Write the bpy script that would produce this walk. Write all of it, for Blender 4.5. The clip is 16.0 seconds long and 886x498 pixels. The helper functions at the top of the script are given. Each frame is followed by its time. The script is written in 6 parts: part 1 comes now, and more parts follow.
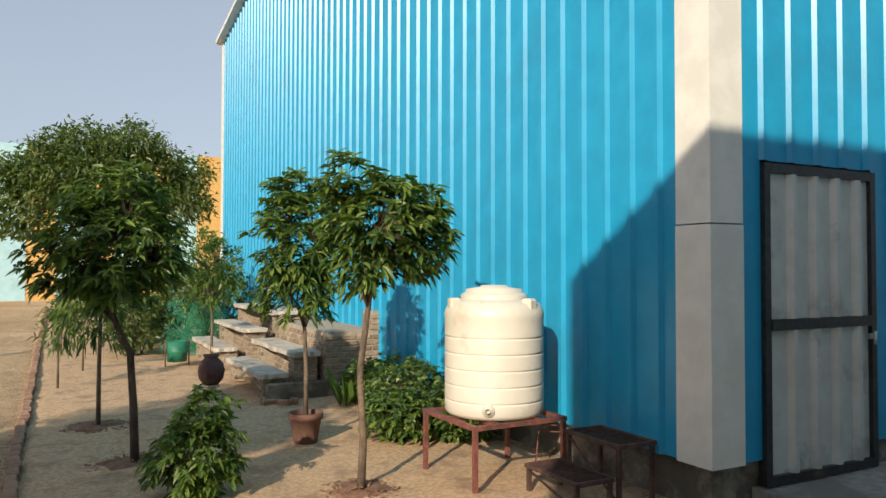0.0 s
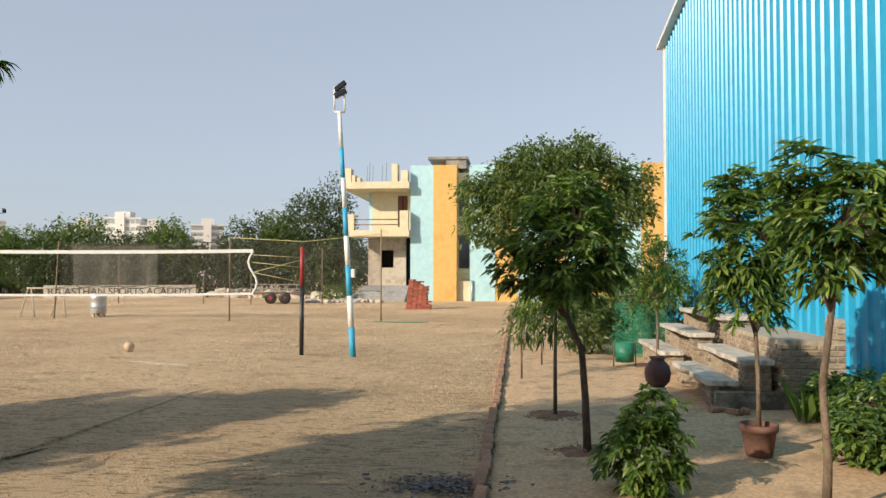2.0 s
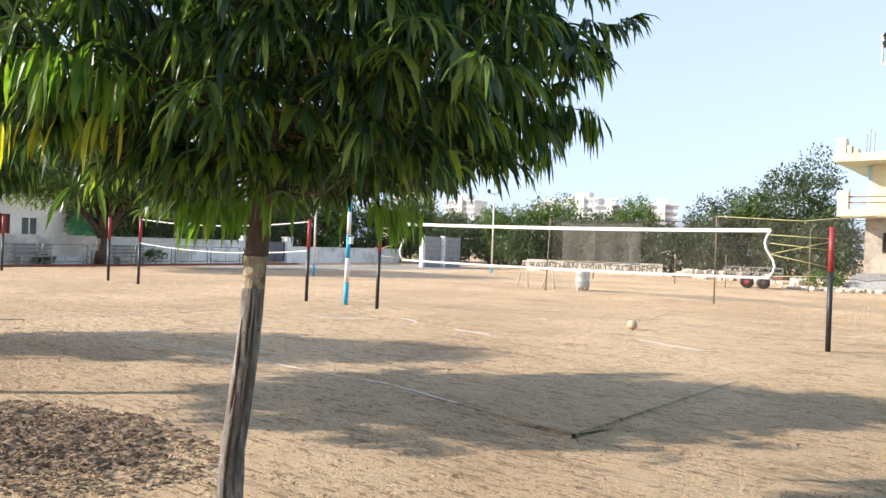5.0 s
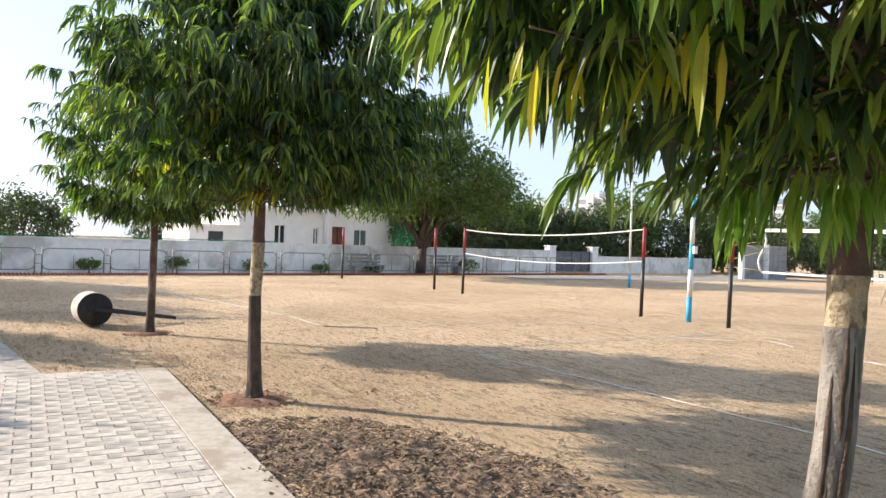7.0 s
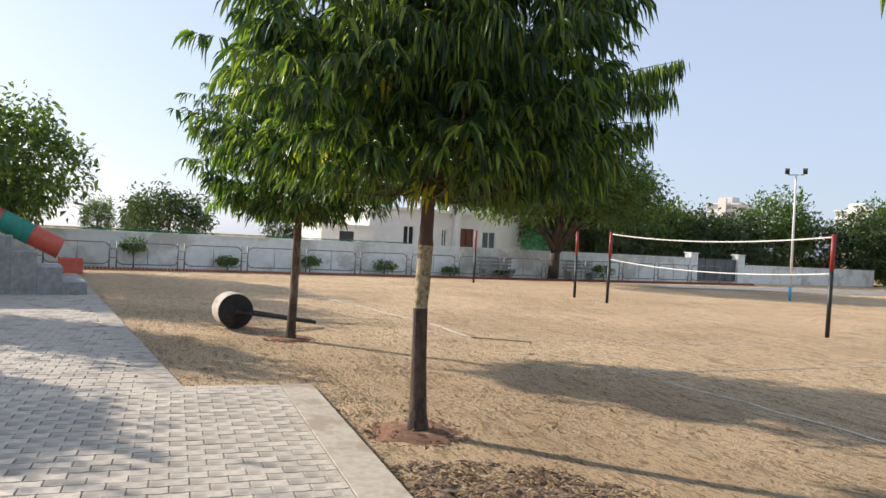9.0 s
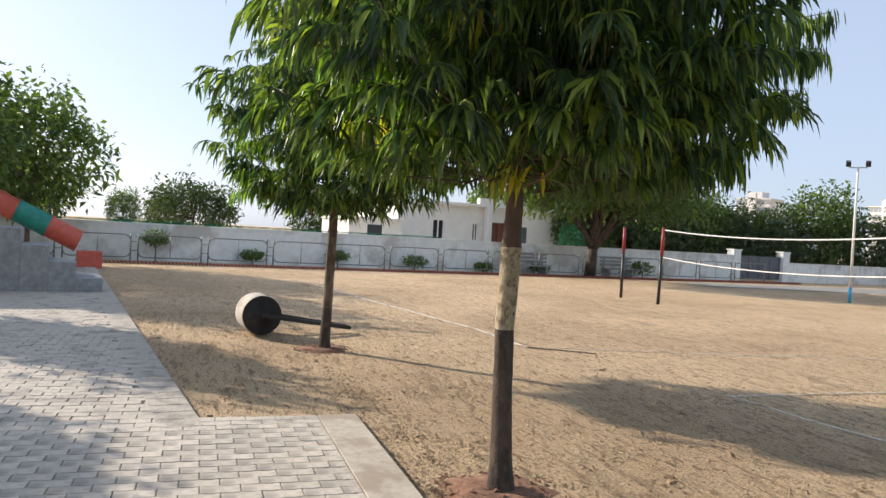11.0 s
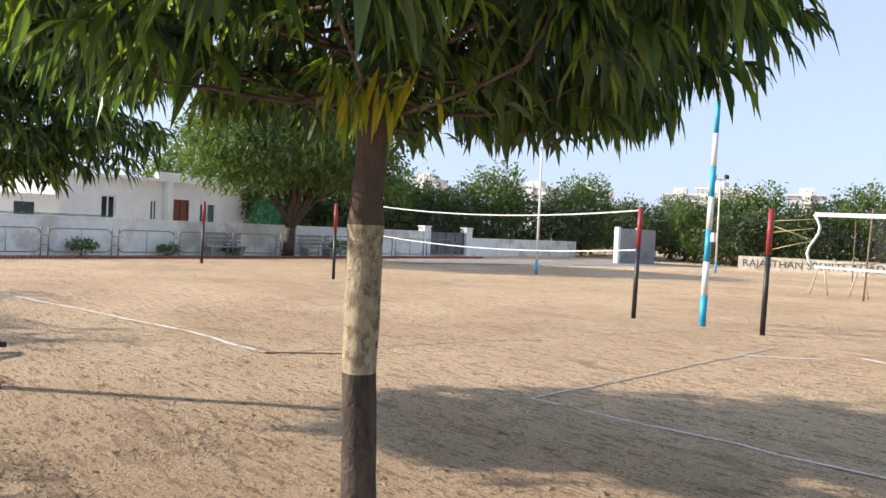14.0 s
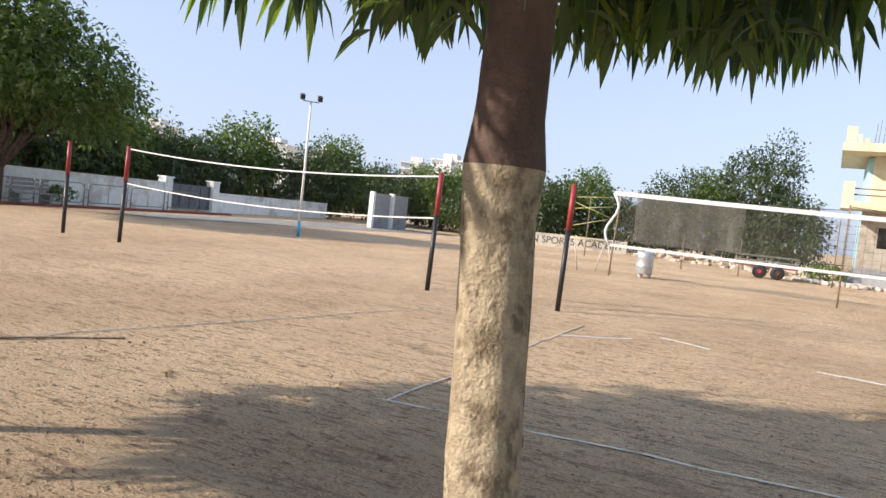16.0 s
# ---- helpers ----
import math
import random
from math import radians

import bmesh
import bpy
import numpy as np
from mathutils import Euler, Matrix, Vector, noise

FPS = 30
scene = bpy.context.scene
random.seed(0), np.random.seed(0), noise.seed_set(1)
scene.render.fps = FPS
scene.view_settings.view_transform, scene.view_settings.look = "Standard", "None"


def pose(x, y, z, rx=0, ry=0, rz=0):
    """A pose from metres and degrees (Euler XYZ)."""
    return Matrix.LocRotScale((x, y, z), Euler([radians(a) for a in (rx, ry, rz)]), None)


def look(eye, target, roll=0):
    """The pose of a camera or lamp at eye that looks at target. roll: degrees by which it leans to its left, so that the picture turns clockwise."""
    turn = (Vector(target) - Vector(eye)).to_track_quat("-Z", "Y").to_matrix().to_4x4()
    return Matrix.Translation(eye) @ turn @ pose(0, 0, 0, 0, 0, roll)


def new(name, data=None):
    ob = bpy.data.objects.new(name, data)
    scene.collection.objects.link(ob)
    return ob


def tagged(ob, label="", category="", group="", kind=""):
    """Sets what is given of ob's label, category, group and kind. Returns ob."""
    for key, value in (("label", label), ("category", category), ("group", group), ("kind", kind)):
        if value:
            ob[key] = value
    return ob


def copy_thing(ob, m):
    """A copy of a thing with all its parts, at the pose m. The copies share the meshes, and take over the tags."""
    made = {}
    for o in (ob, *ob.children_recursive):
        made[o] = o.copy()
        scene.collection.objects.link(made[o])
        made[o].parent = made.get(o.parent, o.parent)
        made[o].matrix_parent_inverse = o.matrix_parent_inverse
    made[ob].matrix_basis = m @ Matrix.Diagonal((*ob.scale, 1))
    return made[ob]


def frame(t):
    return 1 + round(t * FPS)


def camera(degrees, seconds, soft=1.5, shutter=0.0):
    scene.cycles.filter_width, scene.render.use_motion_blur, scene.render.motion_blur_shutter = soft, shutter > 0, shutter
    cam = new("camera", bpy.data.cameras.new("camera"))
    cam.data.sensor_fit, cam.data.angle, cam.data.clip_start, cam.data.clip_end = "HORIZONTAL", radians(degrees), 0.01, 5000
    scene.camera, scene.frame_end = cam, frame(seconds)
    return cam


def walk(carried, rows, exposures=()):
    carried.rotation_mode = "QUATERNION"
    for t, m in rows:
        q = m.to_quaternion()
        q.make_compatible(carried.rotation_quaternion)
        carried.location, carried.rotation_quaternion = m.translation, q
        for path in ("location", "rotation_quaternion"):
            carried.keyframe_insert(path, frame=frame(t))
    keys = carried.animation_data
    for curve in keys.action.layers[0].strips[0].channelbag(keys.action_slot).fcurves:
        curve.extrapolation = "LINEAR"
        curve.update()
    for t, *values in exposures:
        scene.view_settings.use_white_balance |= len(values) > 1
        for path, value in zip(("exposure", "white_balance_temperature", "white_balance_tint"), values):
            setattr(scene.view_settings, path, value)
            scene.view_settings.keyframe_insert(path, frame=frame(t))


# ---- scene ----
cam = camera(61.9, 16.0)
PATH = [
    (0, (0.281, 0.013, 1.682), (1.243, 1.766, 1.734), 0.1),
    (0.5, (0.32, 0.017, 1.666), (0.884, 1.935, 1.704), 0.2),
    (0.8, (0.298, -0.021, 1.682), (0.668, 1.944, 1.737), 0.2),
    (1, (0.335, -0.005, 1.671), (0.592, 1.977, 1.739), 0.1),
    (1.5, (0.311, 0.0, 1.65), (0.333, 1.999, 1.726), 0.1),
    (2, (0.282, 0.005, 1.65), (0.117, 1.997, 1.714), 0.1),
    (2.5, (0.195, 0.01, 1.663), (-0.224, 1.966, 1.684), 0.1),
    (3, (0.002, -0.01, 1.66), (-0.627, 1.888, 1.7), 1.3),
    (5.5, (-1.453, 0.545, 1.599), (-2.837, 1.989, 1.586), 2.2),
    (6, (-1.933, 0.643, 1.567), (-3.433, 1.965, 1.566), 2.8),
    (6.5, (-2.37, 0.572, 1.59), (-3.951, 1.797, 1.578), 2.3),
    (7, (-2.814, 0.496, 1.591), (-4.559, 1.473, 1.579), 1.7),
    (7.5, (-3.188, 0.463, 1.59), (-5.011, 1.284, 1.596), 1.4),
    (8, (-3.573, 0.465, 1.568), (-5.371, 1.341, 1.558), 1.5),
    (8.5, (-3.931, 0.503, 1.576), (-5.795, 1.227, 1.559), 2.0),
    (9, (-4.294, 0.506, 1.585), (-6.173, 1.191, 1.568), 2.8),
    (9.5, (-4.672, 0.564, 1.549), (-6.549, 1.253, 1.512), 3.3),
    (12, (-6.618, 0.615, 1.641), (-8.525, 1.217, 1.611), 3.0),
    (12.5, (-7.019, 0.694, 1.592), (-8.843, 1.513, 1.579), 2.8),
    (13, (-7.387, 0.667, 1.588), (-9.087, 1.722, 1.58), 2.6),
    (13.5, (-7.715, 0.761, 1.549), (-9.231, 2.065, 1.508), 2.5),
    (14, (-8.079, 0.89, 1.55), (-9.544, 2.251, 1.498), 2.6),
    (14.5, (-8.55, 1.025, 1.534), (-9.846, 2.547, 1.462), 3.4),
    (15, (-8.955, 1.174, 1.537), (-10.165, 2.765, 1.454), 4.0),
    (15.5, (-9.364, 1.291, 1.509), (-10.508, 2.929, 1.431), 4.6),
    (16, (-9.791, 1.421, 1.476), (-10.686, 3.207, 1.374), 6.2),
]
EXPOSURES = [(0, 0.06, 6450, 11), (1.0, 0.06, 6450, 11), (2.5, 0.24, 6500, 11), (3.2, 0.34, 6450, 11), (5.3, 0.92, 5850, 14), (6.5, 0.92, 5900, 14), (8, 0.58, 6050, 13), (9.5, 0.45, 6100, 13), (12, 0.55, 5950, 13), (13.5, 0.66, 5850, 15), (15, 0.62, 5880, 15), (16, 0.56, 5900, 16)]
walk(cam, [(t, look(e, g, r)) for t, e, g, r in PATH], EXPOSURES)

# ---- light ----
SUN_EL, SUN_AZ = 24.3, 228.0
world = bpy.data.worlds.new("sky")
scene.world = world
world.use_nodes = True
_nt = world.node_tree
_sky = _nt.nodes.new("ShaderNodeTexSky")
_sky.sky_type, _sky.sun_disc = "NISHITA", False
_sky.sun_elevation, _sky.sun_rotation = radians(SUN_EL), radians(SUN_AZ)
_sky.air_density, _sky.dust_density, _sky.ozone_density = 1.0, 1.1, 1.0
_haze = _nt.nodes.new("ShaderNodeHueSaturation")
_haze.inputs["Saturation"].default_value, _haze.inputs["Value"].default_value = 0.62, 1.0
_nt.links.new(_sky.outputs[0], _haze.inputs["Color"])
_veil = _nt.nodes.new("ShaderNodeMix")      # even summer haze over the clear sky
_veil.data_type = "RGBA"
_veil.inputs[0].default_value = 0.66
_veil.inputs[7].default_value = (2.7, 3.16, 3.82, 1)
_nt.links.new(_haze.outputs[0], _veil.inputs[6])
_nt.links.new(_veil.outputs[2], _nt.nodes["Background"].inputs[0])
_nt.nodes["Background"].inputs[1].default_value = 0.15
_sun = bpy.data.lights.new("sun", "SUN")
_sun.energy, _sun.angle, _sun.color = 5.0, radians(0.6), (1.0, 0.87, 0.67)
_az, _el = radians(SUN_AZ), radians(SUN_EL)
TO_SUN = Vector((math.sin(_az) * math.cos(_el), math.cos(_az) * math.cos(_el), math.sin(_el)))
new("sun", _sun).matrix_world = look(TO_SUN * 50, (0, 0, 0))

# ---- materials ----


def nodes_of(name):
    m = bpy.data.materials.new(name)
    m.use_nodes = True
    return m, m.node_tree, m.node_tree.nodes["Principled BSDF"]


def ramp(nt, stops):
    r = nt.nodes.new("ShaderNodeValToRGB")
    while len(r.color_ramp.elements) < len(stops):
        r.color_ramp.elements.new(0.5)
    for e, (p, c) in zip(r.color_ramp.elements, stops):
        e.position, e.color = p, (*c, 1)
    return r


def noise_tex(nt, scale, detail=4, rough=0.55, stretch=None):
    tc = nt.nodes.new("ShaderNodeTexCoord")
    mp = nt.nodes.new("ShaderNodeMapping")
    if stretch:
        mp.inputs["Scale"].default_value = stretch
    n = nt.nodes.new("ShaderNodeTexNoise")
    n.inputs["Scale"].default_value, n.inputs["Detail"].default_value = scale, detail
    n.inputs["Roughness"].default_value = rough
    nt.links.new(tc.outputs["Object"], mp.inputs[0])
    nt.links.new(mp.outputs[0], n.inputs[0])
    return n


def mixed(nt, a, b, fac, kind="MIX"):
    x = nt.nodes.new("ShaderNodeMix")
    x.data_type, x.blend_type = "RGBA", kind
    for sock, v in ((x.inputs[0], fac), (x.inputs[6], a), (x.inputs[7], b)):
        if isinstance(v, (int, float)):
            sock.default_value = v
        elif isinstance(v, tuple):
            sock.default_value = (*v, 1)
        else:
            nt.links.new(v, sock)
    return x.outputs[2]


def surf(name, c1, c2, scale=6, rough=0.8, metal=0.0, stain=None, stain_scale=1.2, stain_at=0.58, bump=0.15, bump_scale=60,
         stretch=None, per_object=0.0):
    """Two-scale procedural surface: fine grain between c1 and c2, and broad stains."""
    m, nt, p = nodes_of(name)
    n = noise_tex(nt, scale, 6, 0.6, stretch)
    col = ramp(nt, [(0.40, c1), (0.60, c2)])
    nt.links.new(n.outputs[0], col.inputs[0])
    out = col.outputs[0]
    if stain:
        s = noise_tex(nt, stain_scale, 8, 0.65, stretch)
        f = ramp(nt, [(stain_at - 0.05, (0, 0, 0)), (stain_at + 0.05, (0.85, 0.85, 0.85))])
        nt.links.new(s.outputs[0], f.inputs[0])
        out = mixed(nt, out, stain, f.outputs[0])
    if per_object:
        o = nt.nodes.new("ShaderNodeObjectInfo")
        r = ramp(nt, [(0, (1 - per_object,) * 3), (1, (1 + per_object * 0.3,) * 3)])
        nt.links.new(o.outputs["Random"], r.inputs[0])
        out = mixed(nt, out, r.outputs[0], 1.0, "MULTIPLY")
    nt.links.new(out, p.inputs["Base Color"])
    p.inputs["Roughness"].default_value, p.inputs["Metallic"].default_value = rough, metal
    if bump:
        b = noise_tex(nt, bump_scale, 5, 0.6)
        bn = nt.nodes.new("ShaderNodeBump")
        bn.inputs["Strength"].default_value, bn.inputs["Distance"].default_value = bump, 0.02
        nt.links.new(b.outputs[0], bn.inputs["Height"])
        nt.links.new(bn.outputs[0], p.inputs["Normal"])
    return m


def leaf_mat(name, dark, mid, light, warm=None, trans=0.35):
    """Leaves: colour varies leaf by leaf, and sunlight shines through."""
    m, nt, p = nodes_of(name)
    g = nt.nodes.new("ShaderNodeNewGeometry")
    stops = [(0.0, dark), (0.5, mid), (0.97 if warm else 1.0, light)] + ([(0.996, warm)] if warm else [])
    r = ramp(nt, stops)
    nt.links.new(g.outputs["Random Per Island"], r.inputs[0])
    n = noise_tex(nt, 1.6, 3)
    r2 = ramp(nt, [(0.35, (0.75, 0.8, 0.75)), (0.7, (1.15, 1.1, 0.9))])
    nt.links.new(n.outputs[0], r2.inputs[0])
    col = mixed(nt, r.outputs[0], r2.outputs[0], 1.0, "MULTIPLY")
    nt.links.new(col, p.inputs["Base Color"])
    p.inputs["Roughness"].default_value = 0.42
    t = nt.nodes.new("ShaderNodeBsdfTranslucent")
    tcol = mixed(nt, col, (1.5, 1.75, 0.55), 1.0, "MULTIPLY")
    nt.links.new(tcol, t.inputs[0])
    mx = nt.nodes.new("ShaderNodeMixShader")
    mx.inputs[0].default_value = trans
    nt.links.new(p.outputs[0], mx.inputs[1])
    nt.links.new(t.outputs[0], mx.inputs[2])
    nt.links.new(mx.outputs[0], nt.nodes["Material Output"].inputs[0])
    return m


def veil(name, color, cover):
    """Woven netting too fine to build strand by strand."""
    m, nt, p = nodes_of(name)
    p.inputs["Base Color"].default_value = (*color, 1)
    p.inputs["Roughness"].default_value = 0.9
    n = noise_tex(nt, 2.5, 4)
    r = ramp(nt, [(0.3, (cover - 0.15,) * 3), (0.7, (cover + 0.12,) * 3)])
    nt.links.new(n.outputs[0], r.inputs[0])
    nt.links.new(r.outputs[0], p.inputs["Alpha"])
    return m


def ground_mat():
    m, nt, p = nodes_of("sandy_soil")
    grain = noise_tex(nt, 60, 8, 0.75)
    c = ramp(nt, [(0.40, (0.43, 0.29, 0.165)), (0.5, (0.73, 0.53, 0.322)), (0.60, (0.84, 0.645, 0.415))])
    nt.links.new(grain.outputs[0], c.inputs[0])
    broad = noise_tex(nt, 0.22, 6, 0.6)
    f = ramp(nt, [(0.42, (0.84, 0.80, 0.75)), (0.58, (1.06, 1.05, 1.03))])
    nt.links.new(broad.outputs[0], f.inputs[0])
    out = mixed(nt, c.outputs[0], f.outputs[0], 1.0, "MULTIPLY")
    # dark scuff flecks, with the shade of small relief painted in
    for scale, st, lo, amt in ((1.3, (0.5, 1.6, 1), 0.59, 0.35), (4.5, (0.45, 2.0, 1), 0.58, 0.55), (9, (0.5, 2.0, 1), 0.57, 0.8), (24, (0.6, 1.6, 1), 0.585, 0.9)):
        scuff_shade = noise_tex(nt, scale, 5, 0.62, st)
        rf = ramp(nt, [(lo, (0, 0, 0)), (lo + 0.035, (amt, amt, amt))])
        nt.links.new(scuff_shade.outputs[0], rf.inputs[0])
        out = mixed(nt, out, (0.25, 0.16, 0.088), rf.outputs[0])
    pale = noise_tex(nt, 1.9, 7, 0.7, (0.6, 1.3, 1))
    pf = ramp(nt, [(0.53, (0, 0, 0)), (0.62, (0.55, 0.55, 0.55))])
    nt.links.new(pale.outputs[0], pf.inputs[0])
    out = mixed(nt, out, (0.66, 0.485, 0.30), pf.outputs[0])
    nt.links.new(out, p.inputs["Base Color"])
    p.inputs["Roughness"].default_value = 0.95
    b1, b2 = noise_tex(nt, 8, 9, 0.75, (0.7, 1.5, 1)), noise_tex(nt, 40, 7, 0.75)
    h = mixed(nt, b1.outputs[0], b2.outputs[0], 0.4)
    bn = nt.nodes.new("ShaderNodeBump")
    bn.inputs["Strength"].default_value, bn.inputs["Distance"].default_value = 1.0, 0.12
    nt.links.new(h, bn.inputs["Height"])
    nt.links.new(bn.outputs[0], p.inputs["Normal"])
    return m


M_GROUND = ground_mat()
M_BLUE = surf("blue_sheet", (0.012, 0.285, 0.50), (0.016, 0.32, 0.55), 3, 0.33, 0.0, (0.018, 0.26, 0.45), 0.8, 0.6, 0.04, 8)
M_WHITE_SHEET = surf("white_trim", (0.66, 0.64, 0.58), (0.74, 0.72, 0.66), 4, 0.45, 0.0, (0.5, 0.48, 0.42), 1.5, 0.66, 0.03, 20)
M_GREY_SHEET = surf("grey_sheet", (0.52, 0.52, 0.48), (0.59, 0.59, 0.55), 5, 0.38, 0.1, (0.33, 0.32, 0.29), 2, 0.6, 0.03, 20)
M_BLACK = surf("black_paint", (0.012, 0.012, 0.012), (0.03, 0.028, 0.026), 20, 0.45, 0.0, (0.08, 0.06, 0.045), 3, 0.66, 0.08, 80)
M_CONC = surf("concrete", (0.24, 0.225, 0.20), (0.33, 0.31, 0.28), 14, 0.9, 0.0, (0.17, 0.155, 0.135), 1.6, 0.55, 0.3, 50)
M_PLINTH = surf("old_plaster", (0.17, 0.145, 0.115), (0.27, 0.235, 0.19), 9, 0.92, 0.0, (0.08, 0.07, 0.055), 2.5, 0.5, 0.4, 40)
M_TANK = surf("cream_plastic", (0.66, 0.61, 0.52), (0.71, 0.66, 0.57), 3, 0.42, 0.0, (0.56, 0.47, 0.36), 2.0, 0.62, 0.02, 20)
M_RUST = surf("rusty_red_steel", (0.17, 0.055, 0.045), (0.25, 0.09, 0.07), 25, 0.6, 0.1, (0.10, 0.05, 0.035), 5, 0.55, 0.25, 90)
M_RUST_DARK = surf("dark_rusty_steel", (0.055, 0.030, 0.024), (0.10, 0.055, 0.042), 25, 0.7, 0.1, (0.14, 0.085, 0.06), 5, 0.56, 0.25, 90)
M_STONE = surf("sandstone_slab", (0.42, 0.37, 0.31), (0.55, 0.50, 0.43), 8, 0.85, 0.0, (0.33, 0.27, 0.2), 3, 0.58, 0.3, 40)
M_BRICK = surf("brick", (0.30, 0.16, 0.10), (0.42, 0.25, 0.16), 14, 0.9, 0.0, (0.22, 0.12, 0.08), 5, 0.58, 0.4, 60, per_object=0.35)
M_REDBRICK = surf("red_brick", (0.28, 0.075, 0.05), (0.40, 0.13, 0.085), 12, 0.9, 0.0, (0.18, 0.06, 0.045), 5, 0.58, 0.4, 60, per_object=0.35)
M_RUBBLE = surf("rubble_brick", (0.27, 0.205, 0.145), (0.40, 0.315, 0.225), 12, 0.93, 0.0, (0.20, 0.14, 0.095), 4, 0.55, 0.6, 40, per_object=0.35)
M_MORTAR = surf("mortar", (0.33, 0.27, 0.2), (0.42, 0.35, 0.27), 20, 0.95, 0.0, None, bump=0.4, bump_scale=60)
M_BARK = surf("bark", (0.11, 0.078, 0.052), (0.20, 0.145, 0.10), 22, 0.9, 0.0, (0.055, 0.042, 0.03), 6, 0.55, 0.8, 45, (1, 1, 0.35))
M_BARK_PALE = surf("pale_bark", (0.34, 0.27, 0.17), (0.47, 0.38, 0.25), 40, 0.9, 0.0, (0.15, 0.11, 0.065), 26, 0.56, 0.7, 90, (1, 1, 0.7))
M_BARK_RED = surf("red_bark", (0.085, 0.052, 0.037), (0.13, 0.08, 0.057), 16, 0.85, 0.0, (0.05, 0.03, 0.024), 6, 0.6, 0.5, 50, (1, 1, 0.4))
M_BARK_GREY = surf("grey_bark", (0.17, 0.15, 0.13), (0.33, 0.30, 0.26), 9, 0.9, 0.0, (0.055, 0.044, 0.036), 6, 0.51, 0.9, 40, (1, 1, 0.22))
M_BARK_DARK = surf("tarred_bark", (0.06, 0.042, 0.03), (0.11, 0.078, 0.055), 20, 0.9, 0.0, (0.03, 0.022, 0.018), 6, 0.55, 0.8, 50, (1, 1, 0.4))
M_LEAF_ASH = leaf_mat("drooping_leaf", (0.022, 0.045, 0.028), (0.056, 0.098, 0.046), (0.26, 0.32, 0.068), None, 0.42)
M_LEAF_YELLOW = leaf_mat("yellowing_leaf", (0.24, 0.28, 0.04), (0.42, 0.38, 0.04), (0.55, 0.44, 0.05), None, 0.45)
M_LEAF_FRESH = leaf_mat("fresh_leaf", (0.10, 0.19, 0.03), (0.17, 0.28, 0.04), (0.26, 0.36, 0.05), None, 0.45)
M_LEAF_MANGO = leaf_mat("mango_leaf", (0.040, 0.082, 0.024), (0.088, 0.152, 0.038), (0.22, 0.29, 0.066), None, 0.30)
M_LEAF_BRIGHT = leaf_mat("bright_leaf", (0.05, 0.10, 0.022), (0.09, 0.16, 0.035), (0.17, 0.23, 0.05), None, 0.35)
M_LEAF_NEEM = leaf_mat("neem_leaf", (0.060, 0.102, 0.040), (0.112, 0.162, 0.056), (0.19, 0.235, 0.080), None, 0.36)
M_LEAF_FAR = leaf_mat("far_leaf", (0.045, 0.070, 0.032), (0.070, 0.100, 0.045), (0.105, 0.135, 0.06), None, 0.25)
M_CLAY = surf("terracotta", (0.14, 0.07, 0.05), (0.20, 0.10, 0.07), 12, 0.85, 0.0, (0.13, 0.06, 0.045), 4, 0.6, 0.2, 60)
M_DARKPOT = surf("maroon_pot", (0.055, 0.022, 0.022), (0.085, 0.034, 0.032), 10, 0.6, 0.0, (0.12, 0.07, 0.055), 4, 0.64, 0.15, 50)
M_GREEN = surf("green_plastic", (0.012, 0.13, 0.075), (0.02, 0.18, 0.105), 8, 0.55, 0.0, (0.03, 0.09, 0.06), 3, 0.6, 0.2, 40)
M_PALEBLUE = surf("pale_blue_paint", (0.36, 0.58, 0.64), (0.41, 0.63, 0.69), 3, 0.8, 0.0, (0.32, 0.53, 0.59), 0.7, 0.6, 0.06, 30)
M_YELLOW = surf("ochre_paint", (0.60, 0.36, 0.11), (0.66, 0.40, 0.13), 3, 0.8, 0.0, (0.54, 0.32, 0.09), 0.7, 0.6, 0.06, 30)
M_CREAM = surf("cream_paint", (0.60, 0.53, 0.36), (0.65, 0.58, 0.42), 3, 0.8, 0.0, (0.54, 0.46, 0.32), 0.7, 0.6, 0.06, 30)
M_WALL = surf("limewash", (0.76, 0.77, 0.74), (0.84, 0.85, 0.82), 3, 0.88, 0.0, (0.52, 0.50, 0.45), 0.6, 0.55, 0.12, 30)
M_HOUSE = surf("house_white", (0.74, 0.73, 0.71), (0.80, 0.79, 0.77), 2, 0.85, 0.0, (0.68, 0.66, 0.62), 0.5, 0.6, 0.05, 30)
# near-black: the shade of unlit interiors is put into this colour
M_DARK = surf("unlit_black", (0.02, 0.018, 0.016), (0.035, 0.03, 0.027), 6, 0.7)
M_DOORWOOD = surf("brown_wood", (0.14, 0.045, 0.028), (0.19, 0.065, 0.04), 14, 0.6, 0.0, None, stretch=(4, 4, 0.5))
M_GREYPAINT = surf("grey_gate_paint", (0.12, 0.13, 0.15), (0.16, 0.17, 0.19), 6, 0.55, 0.2, (0.09, 0.09, 0.1), 2, 0.6)
M_CEMENT = surf("grey_cement", (0.27, 0.265, 0.26), (0.35, 0.345, 0.34), 8, 0.88, 0.0, (0.21, 0.205, 0.2), 1.4, 0.58, 0.2, 40)
M_PAVER = surf("paver", (0.49, 0.43, 0.36), (0.60, 0.53, 0.45), 25, 0.85, 0.0, (0.33, 0.29, 0.25), 3.5, 0.56, 0.3, 90, per_object=0.2)
M_JOINT = surf("joint_sand", (0.31, 0.26, 0.21), (0.39, 0.33, 0.27), 30, 0.95)
M_BORDER = surf("border_concrete", (0.43, 0.37, 0.30), (0.52, 0.455, 0.375), 14, 0.9, 0.0, (0.34, 0.27, 0.2), 2, 0.55, 0.3, 60)
